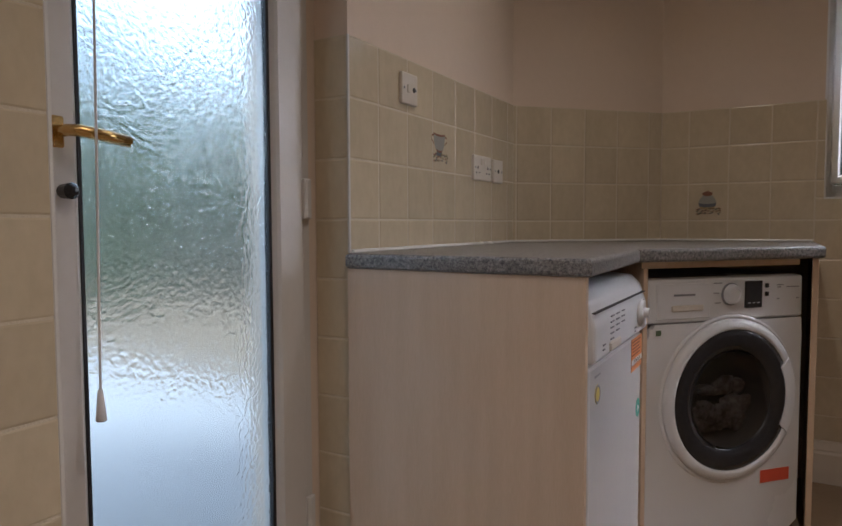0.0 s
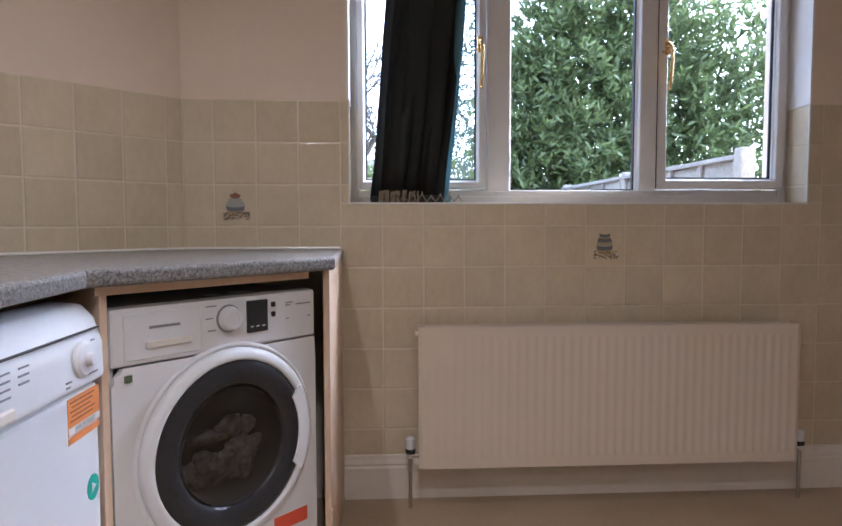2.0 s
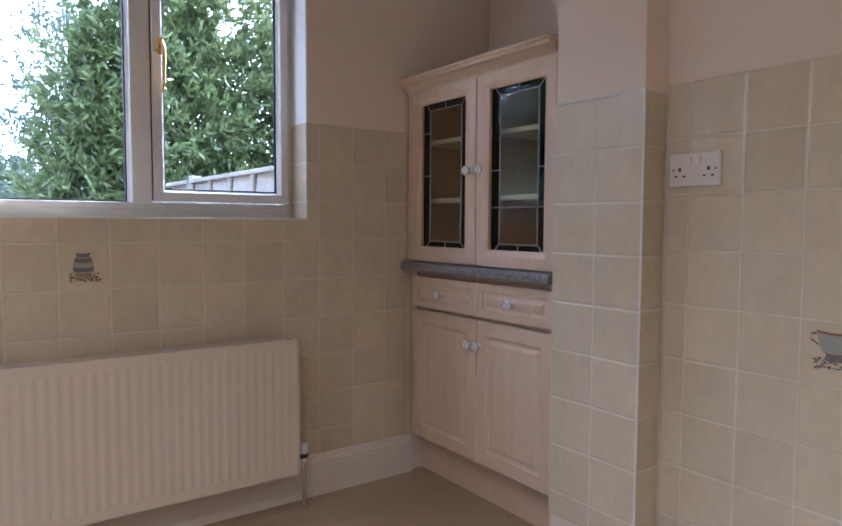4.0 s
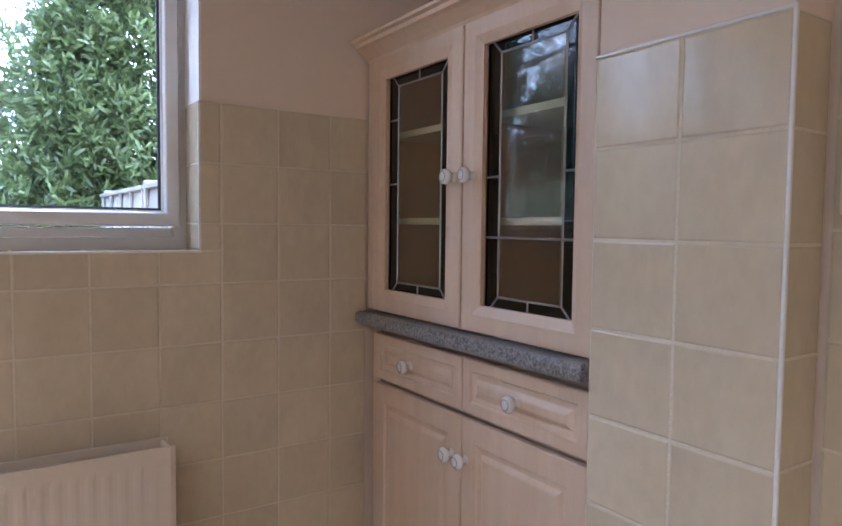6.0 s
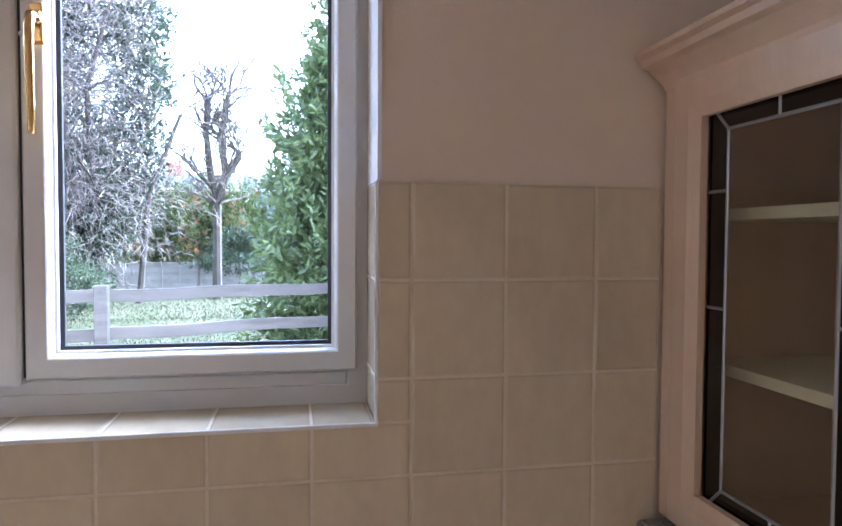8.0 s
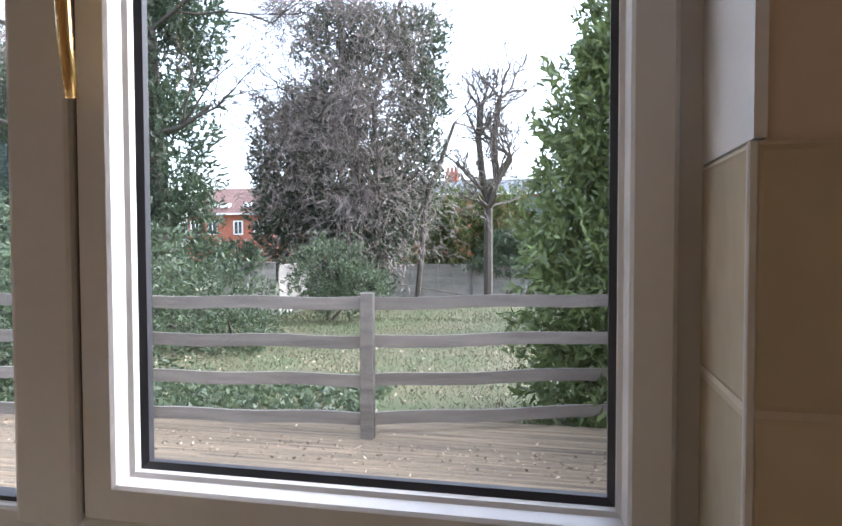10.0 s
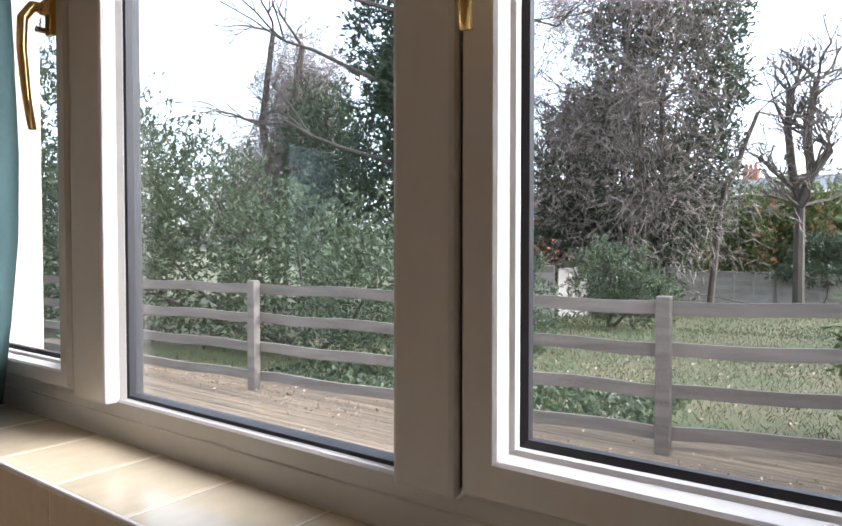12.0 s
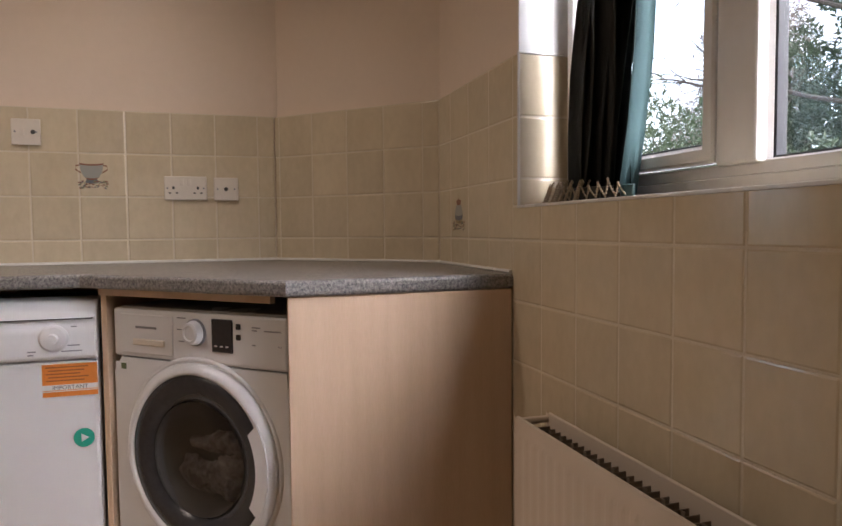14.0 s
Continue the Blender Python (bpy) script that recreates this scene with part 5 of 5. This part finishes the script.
shrub("ivy_clad_tree", (-12.5, 13.8, -1.0), [(-16.0, 16, 3.0, 1.8, 1.2, 2.2), (-15.0, 16, 5.2, 1.2, 1.0, 1.6), (-12.3, 13.8, 1.6, 1.8, 1.4, 2.0), (-12.4, 13.8, 4.2, 1.5, 1.2, 1.6), (-11.6, 13.8, 2.8, 1.3, 1.1, 1.5)],
      7500, 0.14, IVY, "ivy-covered tree behind the pale shrubs", "tree", 16, per=4, clump=0.12, trunk=0.2, thick=0.6)
bm = bmesh.new()
rnd = random.Random(9)
e = thing("overhanging_tree", (-7.4, 12.0, -1.0), "long bare boughs arching out of the ivy-clad tree", "tree")
for p, d, l in (((-7.2, 11.8, 5.2), (1.0, -0.3, 0.42), 3.0), ((-7.0, 11.8, 3.2), (1, -0.2, 0.05), 2.2), ((-7.8, 11.8, 4.6), (-1, -0.6, 0.5), 3.2), ((-7.8, 11.6, 2.8), (-1, -0.5, 0.15), 3.0), ((-7.5, 11.6, 6.2), (-1, -0.8, 0.25), 3.6), ((-6.8, 11.8, 6.4), (0.8, -0.5, 0.6), 2.6)):
    branches(bm, rnd, p, d, l, 0.06, 4, 0.85, 3, 0.0, 6)
o = part("bough", bm, BARK, e)
o.matrix_parent_inverse = e.matrix_world.inverted()
e.location.z += rise(12)


def twigs(name, at, blobs, n, size, label, seed):
    """A haze of fine bare twigs."""
    rs = np.random.RandomState(seed)
    e = thing(name, at, label, "tree")
    c, d = shell_points(rs, blobs, n, 0.95, 0.2)
    dirs = d * 0.5 + rs.normal(size=d.shape) * 0.6 + np.array([0, 0, -0.15])
    leaf_mesh("twig", c, dirs, size * rs.uniform(0.5, 1.4, n), TWIG, e, droop=0.15, width=0.045, seed=seed)["kind"] = "stuff"
    bm = tube([(at[0], at[1], at[2] - 0.1), (at[0] + 0.2, at[1], at[2] + 3), (at[0] - 0.1, at[1], at[2] + 7)], 0.12, 0.03, 7)
    t = part("trunk", bm, BARK, e)
    t.matrix_parent_inverse = e.matrix_world.inverted()
    e.location.z += rise(at[1])
    return e


twigs("twiggy_tree", (-4.6, 18.6, -1.4), [(-4.6, 18.8, 2.2, 3.6, 1.5, 2.6), (-4.8, 18.8, 5.2, 3.2, 1.5, 2.4), (-6.9, 18.8, 4.4, 1.9, 1.2, 2.8), (-4.4, 18.8, 8.0, 3.4, 1.4, 1.8), (-7.0, 18.8, 8.2, 1.9, 1.2, 2.0)],
      23000, 0.42, "winter tree whose drooping grey-brown twigs make a haze", 31)
twigs("twiggy_tree", (-15.8, 15.2, -1.0), [(-16.0, 15.2, 3.4, 3.1, 1.4, 2.6), (-14.8, 15.2, 5.8, 2.0, 1.2, 2.4), (-17.6, 15.2, 2.4, 1.9, 1.0, 1.7)],
      42000, 0.38, "winter tree with dense brown twigs behind the shrubs", 32)

# behind the far fence
shrub("distant_hedge", (-1.5, 27, -1.6), [(-4.2, 27, 0.8, 1.3, 1.0, 1.6), (-2.6, 27, 0.9, 1.5, 1.0, 1.7), (-0.6, 27, 1.1, 1.5, 1.0, 1.5), (1.4, 27, 0.9, 1.4, 1.0, 1.5), (3.6, 27, 1.2, 1.6, 1.0, 1.8), (-6.5, 26.5, -0.6, 1.4, 1, 0.7)],
      7500, 0.20, HEDGE, "green shrubs and small conifers beyond the garden fence", "hedge", 17, per=4, clump=0.16, trunk=0.06)
shrub("distant_trees", (-8, 58, -1.6), [(-34 + 5.0 * k, 58 + (k % 3), 0.2 + 0.7 * math.sin(k * 2.1), 3.4, 2.0, 2.6) for k in range(11)],
      5000, 0.42, IVY, "far line of dark trees and hedges behind the houses", "trees", 27, per=4, clump=0.35, trunk=0.12)
shrub("ivy_mound", (-0.6, 24.0, -1.6), [(-0.4, 24.1, -0.35, 1.7, 0.4, 0.28), (-0.4, 25.2, 0.3, 1.1, 0.8, 0.6), (-7.2, 15.9, 0.1, 0.7, 0.5, 0.45)],
      2600, 0.13, IVY, "ivy spilling over the top of the garden fence", "ivy", 18, per=3, clump=0.1, trunk=0.03)
shrub("side_hedge", (-8.6, -1.0, -0.5), [(-8.6, -4.5, 0.7, 0.9, 1.6, 1.5), (-8.7, -2.2, 0.8, 0.9, 1.5, 1.7), (-8.6, 0.2, 0.7, 0.9, 1.5, 1.5), (-8.7, 2.4, 1.0, 1.0, 1.5, 1.8)],
      5000, 0.11, SHRUB, "dark green hedge beyond the paving by the back door", "hedge", 19, per=4, clump=0.08, trunk=0.05)


def brick_house(name, at, w, h, roof_h, roof_mat, label, windows, rooflights=(), chimneys=()):
    e = thing(name, at, label, "house")
    part("wall", rbox((0, 0, 0), (w, 6, h)), BRICK, e)
    bm = bmesh.new()
    v = [bm.verts.new(q) for q in ((-0.2, -0.25, h - 0.05), (w + 0.2, -0.25, h - 0.05), (w + 0.2, 6.2, h - 0.05), (-0.2, 6.2, h - 0.05), (-0.2, 3, h + roof_h), (w + 0.2, 3, h + roof_h))]
    for f in ((0, 1, 5, 4), (2, 3, 4, 5), (0, 4, 3), (1, 2, 5), (3, 2, 1, 0)):
        bm.faces.new([v[i] for i in f])
    part("roof", bm, roof_mat, e)
    part("gutter", rbox((-0.2, -0.36, h - 0.12), (w + 0.2, -0.25, h + 0.0)), TRIM, e)
    for x, z, ww, hh in windows:
        f = part("window", rings(x, z, x + ww, z + hh, [(0, 0.0), (0, -0.06), (0.09, -0.06), (0.09, 0.0)]), TRIM, e)
        part("pane", rbox((x + 0.08, -0.02, z + 0.08), (x + ww - 0.08, -0.01, z + hh - 0.08)), DARKWIN, f)
        part("glazing_bar", rbox((x + ww / 2 - 0.03, -0.06, z + 0.05), (x + ww / 2 + 0.03, -0.02, z + hh - 0.05)), TRIM, f)
    for x, f0 in rooflights:
        y, z = -0.25 + 3.25 * f0, h - 0.05 + (roof_h + 0.05) * f0
        r = part("rooflight", rbox((x, y - 0.3, z - 0.05), (x + 0.55, y + 0.2, z + 0.28)), TRIM, e)
    for x in chimneys:
        part("chimney", rbox((x, 2.6, h + roof_h - 0.3), (x + 0.9, 3.3, h + roof_h + 0.6)), BRICK, e)
        for k in range(3):
            part("chimney_pot", lathe([(0.11, 0), (0.09, 0.35), (0, 0.35)], 8), BRICK, e).location = (x + 0.18 + 0.27 * k, 2.95, h + roof_h + 0.6)
    return e


brick_house("brick_house", (-23.6, 40, -1.6 + rise(40)), 6.0, 3.55, 1.9, ROOF, "red brick house with a tiled roof and white windows", [(1.5, 2.1, 0.7, 0.95), (3.4, 2.1, 0.7, 0.95), (4.9, 2.1, 0.7, 0.95), (0.2, 2.1, 0.7, 0.95)], [(1.4, 0.25), (2.3, 0.25), (4.0, 0.25)])
brick_house("terraced_house", (-9.9, 44, -1.6 + rise(44)), 11.5, 4.75, 1.2, SLATE, "distant brick terrace with a grey slate roof and chimney", [(1.0, 3.95, 1.1, 0.8), (7.5, 3.95, 1.1, 0.8)], [], [3.0])


e = thing("yellow_scoop", (-5.72, 3.86, DECKZ), "small yellow plastic scoop standing on the deck by a fence post", "scoop", rz=20)
part("cup", lathe([(0.0, 0.002), (0.035, 0.002), (0.055, 0.12), (0.050, 0.12), (0.031, 0.008), (0.0, 0.008)], 14), YELLOW, e)
part("rim", lathe([(0.050, 0.115), (0.062, 0.118), (0.062, 0.124), (0.050, 0.124)], 14), YELLOW, e)
hook = tube([(-1.86, 4.222, 0.885), (-1.84, 4.205, 0.925), (-1.80, 4.205, 0.915), (-1.74, 4.20, 0.865), (-1.685, 4.135, 0.825), (-1.675, 4.130, 0.765)], 0.009, n=6)
tagged(part("fence_hook", hook, BLACKP), "black iron hook and strap on the top rail beside a post", "hook")
e = thing("satellite_dish", (-7.25, 15.9, 0.20 + rise(16)), "small grey satellite dish above the side fence", "satellite dish", rz=25)
part("dish", lathe([(0.0, 0.0), (0.15, 0.02), (0.27, 0.07), (0.27, 0.085), (0.0, 0.02)], 20, axis="Y"), SLATE, e)
part("arm", tube([(0, 0.02, -0.35), (0, 0.02, 0.0), (0, -0.28, -0.12)], 0.015, n=6), SLATE, e)


def scatter(name, n, box, size, material, label, upright, seed, on=None):
    rs = np.random.RandomState(seed)
    x = rs.uniform(box[0], box[1], n)
    y = rs.uniform(box[2], box[3], n)
    z = np.array([on if on is not None else land(a, b) for a, b in zip(x, y)])
    d = rs.normal(size=(n, 3)) * (1 - upright * 0.3)
    d[:, 2] = np.abs(d[:, 2]) * 0.2 + upright
    ob = leaf_mesh(name, np.stack([x, y, z + 0.004], 1), d, size * rs.uniform(0.5, 1.5, n), material, None, width=0.12 if upright > 0.8 else 0.6, seed=seed + 3)
    return tagged(ob, label, "ground cover", kind="stuff")


scatter("grass", 60000, (-8, 4.5, 4.7, 16), 0.06, BLADE, "tufts of rough winter grass on the lawn", 1.0, 21)
scatter("grass", 20000, (-9, 6, 15, 24), 0.10, BLADE, "tufts of rough winter grass on the lawn", 1.0, 22)
scatter("ground_weeds", 5200, (-5.5, -0.4, 4.8, 7.6), 0.085, SHRUB, "low leafy weeds spreading under the fence", 0.45, 23)
LITTER = mat("dead_leaf", (0.50, 0.42, 0.32), 0.8, (0.20, 0.13, 0.08), 2, 20, 1.0, island=True, vary=0.4)
scatter("leaf_litter", 1500, (-8, 2.2, 0.6, 4.6), 0.024, LITTER, "dead leaves and petals scattered over the deck", 0.12, 24, DECKZ + 0.002)
scatter("leaf_litter", 900, (-8, 2.2, 3.75, 4.25), 0.026, LITTER, "dead leaves gathered along the fence foot", 0.12, 25, DECKZ + 0.002)
scatter("leaf_litter", 2500, (-6, 3, 4.8, 12), 0.05, LITTER, "dead leaves scattered over the lawn", 0.2, 26)

# ---- deck boards ----
deck = structure("deck", rbox((-9.4, 0.34, DECKZ - 0.20), (2.20, 4.0, DECKZ - 0.03)), WEATHERED, "grey-brown grooved timber deck behind the house")
prof = [(0.0, -0.028), (0.0, -0.004), (0.004, 0.0)]
for k in range(6):
    g = 0.016 + k * 0.021
    prof += [(g, 0.0), (g + 0.003, -0.003), (g + 0.008, -0.003), (g + 0.011, 0.0)]
prof += [(0.136, 0.0), (0.140, -0.004), (0.140, -0.028)]
made = {}
for i in range(32):
    y = 0.36 + i * 0.1455
    cuts = [-9.4, -5.6 + 1.3 * (i % 3), -1.4 + 1.1 * ((i * 2) % 3) - 0.6, 2.19]
    for a, b in zip(cuts, cuts[1:]):
        if y > 4.45 and b < 0.3:
            continue
        l = round(b - a - 0.004, 3)
        if l not in made:
            bm = bmesh.new()
            r0 = [bm.verts.new((0, u, z)) for u, z in prof]
            r1 = [bm.verts.new((l, u, z)) for u, z in prof]
            for q in range(len(prof) - 1):
                bm.faces.new((r0[q + 1], r0[q], r1[q], r1[q + 1]))
            made[l] = finish(bm, "deck_board", DECKM)
        ob = new("deck_board", made[l])
        ob.parent = deck
        ob.location = (a, y, DECKZ + 0.0006 * ((i * 7) % 5))

# ---- wall tiles ----
tile_meshes = {}


def tile_mesh(w, h):
    key = (round(w, 4), round(h, 4))
    if key not in tile_meshes:
        bm = rings(0, 0, key[0], key[1], [(0, 0.0075), (0, 0.0022), (0.0012, 0.0009), (0.004, 0.0)], cap=True)
        tile_meshes[key] = finish(bm, "tile", TILE)
    return tile_meshes[key]


def set_tile(wall, m, u0, u1, z0, z1):
    g = 0.0013
    if u1 - u0 < 0.012 or z1 - z0 < 0.012:
        return
    ob = new("tile", tile_mesh(u1 - u0 - 2 * g, z1 - z0 - 2 * g))
    ob.parent = wall
    ob.matrix_basis = m @ Matrix.Translation((u0 + g, 0, z0 + g))


def tiled(wall, origin, rz, us, zs, keep=None, m=None):
    """Tiles between the cuts us along the wall and zs up it; local -y faces the room. keep() trims a cell to rectangles."""
    m = m or pose(*origin, 0, 0, rz)
    for a, b in zip(us, us[1:]):
        for c, d in zip(zs, zs[1:]):
            for r in (keep(a, b, c, d) if keep else [(a, b, c, d)]):
                set_tile(wall, m, *r)
    g = bmesh.new()
    rbox((us[0], 0.0011, zs[0]), (us[-1], 0.0085, zs[-1]), bm=g)
    return m, g


def grout(g, m, wall):
    g.transform(m)
    part("grout", g, GROUT, wall)


rows = [0.136] + [round(TOP - T * k, 4) for k in range(8, -1, -1)]
rows_breast = [0.136] + [round(BTOP - T * k, 4) for k in range(8, -1, -1)]
rows_up = [z for z in rows if z > 0.93]
rows_up = [0.913] + rows_up


def round_window(a, b, c, d):
    if b <= -0.04 and d <= 0.93:
        return []
    if d <= SILL or b <= X0 or a >= X1:
        return [(a, b, c, d)]
    out = []
    if c < SILL:
        out.append((a, b, c, SILL))
        c = SILL
    if a < X0:
        out.append((a, X0, c, d))
    if b > X1:
        out.append((X1, b, c, d))
    return out


cols = [DR[0]] + [round(0.109 + T * k, 4) for k in range(-4, 14)] + [2.2]
m, g = tiled(wall_north, (0, 0, 0), 0, cols, rows, round_window)
g.free()
g = rbox((DR[0], 0.0011, 0.136), (X0, 0.0085, TOP))
rbox((X1, 0.0011, 0.136), (2.2, 0.0085, TOP), bm=g)
rbox((X0, 0.0011, 0.136), (X1, 0.0085, SILL - 0.001), bm=g)
grout(g, m, wall_north)
# diagonal, west and east walls
dlen = math.hypot(DR[0] - DL[0], DR[1] - DL[1])
m, g = tiled(wall_corner, (DL[0], DL[1], 0), math.degrees(math.atan2(DR[1] - DL[1], DR[0] - DL[0])), [0, 0.024, 0.176, 0.328, 0.480, 0.632, dlen], rows_up)
grout(g, m, wall_corner)
m, g = tiled(wall_west, (WX, 0, 0), 90, [DY1] + [-0.495 - 0.062 - T * k for k in range(6, -1, -1)] + [-0.495], rows_up)
grout(g, m, wall_west)
m, g = tiled(wall_west, (WX, 0, 0), 90, [-3.10 - T * 5] + [-3.10 + T * k for k in range(-4, 5)] + [DY0], rows)
grout(g, m, wall_west)
m, g = tiled(wall_west, (WX - 0.108, DY1, 0), 0, [0, 0.107], rows)
grout(g, m, wall_west)
m, g = tiled(wall_breast, (EX, 0, 0), -90, [0.90, 1.063, 1.225], rows_breast)
grout(g, m, wall_breast)
m, g = tiled(wall_breast, (EX + 0.001, -1.225, 0), 0, [0, 0.099], rows_breast)
grout(g, m, wall_breast)
m, g = tiled(wall_east, (RX, 0, 0), -90, [1.233] + [round(1.30 + T * k, 4) for k in range(0, 14)], rows)
grout(g, m, wall_east)
# reveals and sill
rev = [SILL, 1.146, 1.298, TOP]
m, g = tiled(wall_north, (X0, 0, 0), 90, [0.002, 0.141], rev)
grout(g, m, wall_north)
m, g = tiled(wall_north, (X1, 0, 0), -90, [-0.141, -0.002], rev)
grout(g, m, wall_north)
lay = Matrix.Translation((0, 0.002, SILL)) @ Matrix.Rotation(radians(-90), 4, "X")
cols_s = [X0 + 0.002] + [c for c in cols if X0 < c < X1] + [X1 - 0.002]
m, g = tiled(wall_north, None, 0, [-c for c in cols_s[::-1]], [0, 0.139], m=Matrix.Translation((0, 0.002, SILL)) @ Matrix.Rotation(radians(180), 4, "Z") @ Matrix.Rotation(radians(-90), 4, "X") @ Matrix.Translation((0, 0, -0.139)))
grout(g, m, wall_north)
# edge trims
for name, a, b in (("tile_trim", (X0 - 0.003, -0.001, SILL - 0.002), (X0 + 0.003, 0.004, TOP)), ("tile_trim", (X1 - 0.003, -0.001, SILL - 0.002), (X1 + 0.003, 0.004, TOP)),
                   ("tile_trim", (X0 - 0.003, -0.002, SILL - 0.005), (X1 + 0.003, 0.004, SILL + 0.002)),
                   ("tile_trim", (WX - 0.004, DY1 - 0.003, WT), (WX + 0.001, DY1 + 0.004, TOP)), ("tile_trim", (WX - 0.004, DY1 - 0.003, FLOOR), (WX + 0.001, DY1 + 0.004, WT - 0.05)),
                   ("tile_trim", (WX - 0.004, DY0 - 0.004, FLOOR), (WX + 0.001, DY0 + 0.003, TOP)),
                   ("tile_trim", (EX - 0.002, BY1, FLOOR), (EX + 0.004, BY1 + 0.006, BTOP)), ("tile_trim", (EX - 0.002, BY1, BTOP - 0.001), (EX + 0.006, BY0 + 0.002, BTOP + 0.005)),
                   ("tile_trim", (X0 - 0.003, -0.001, TOP - 0.001), (X0 + 0.003, 0.141, TOP + 0.004))):
    structure(name, rbox(a, b, 0.0012), TRIM, "white plastic tile edge trim")
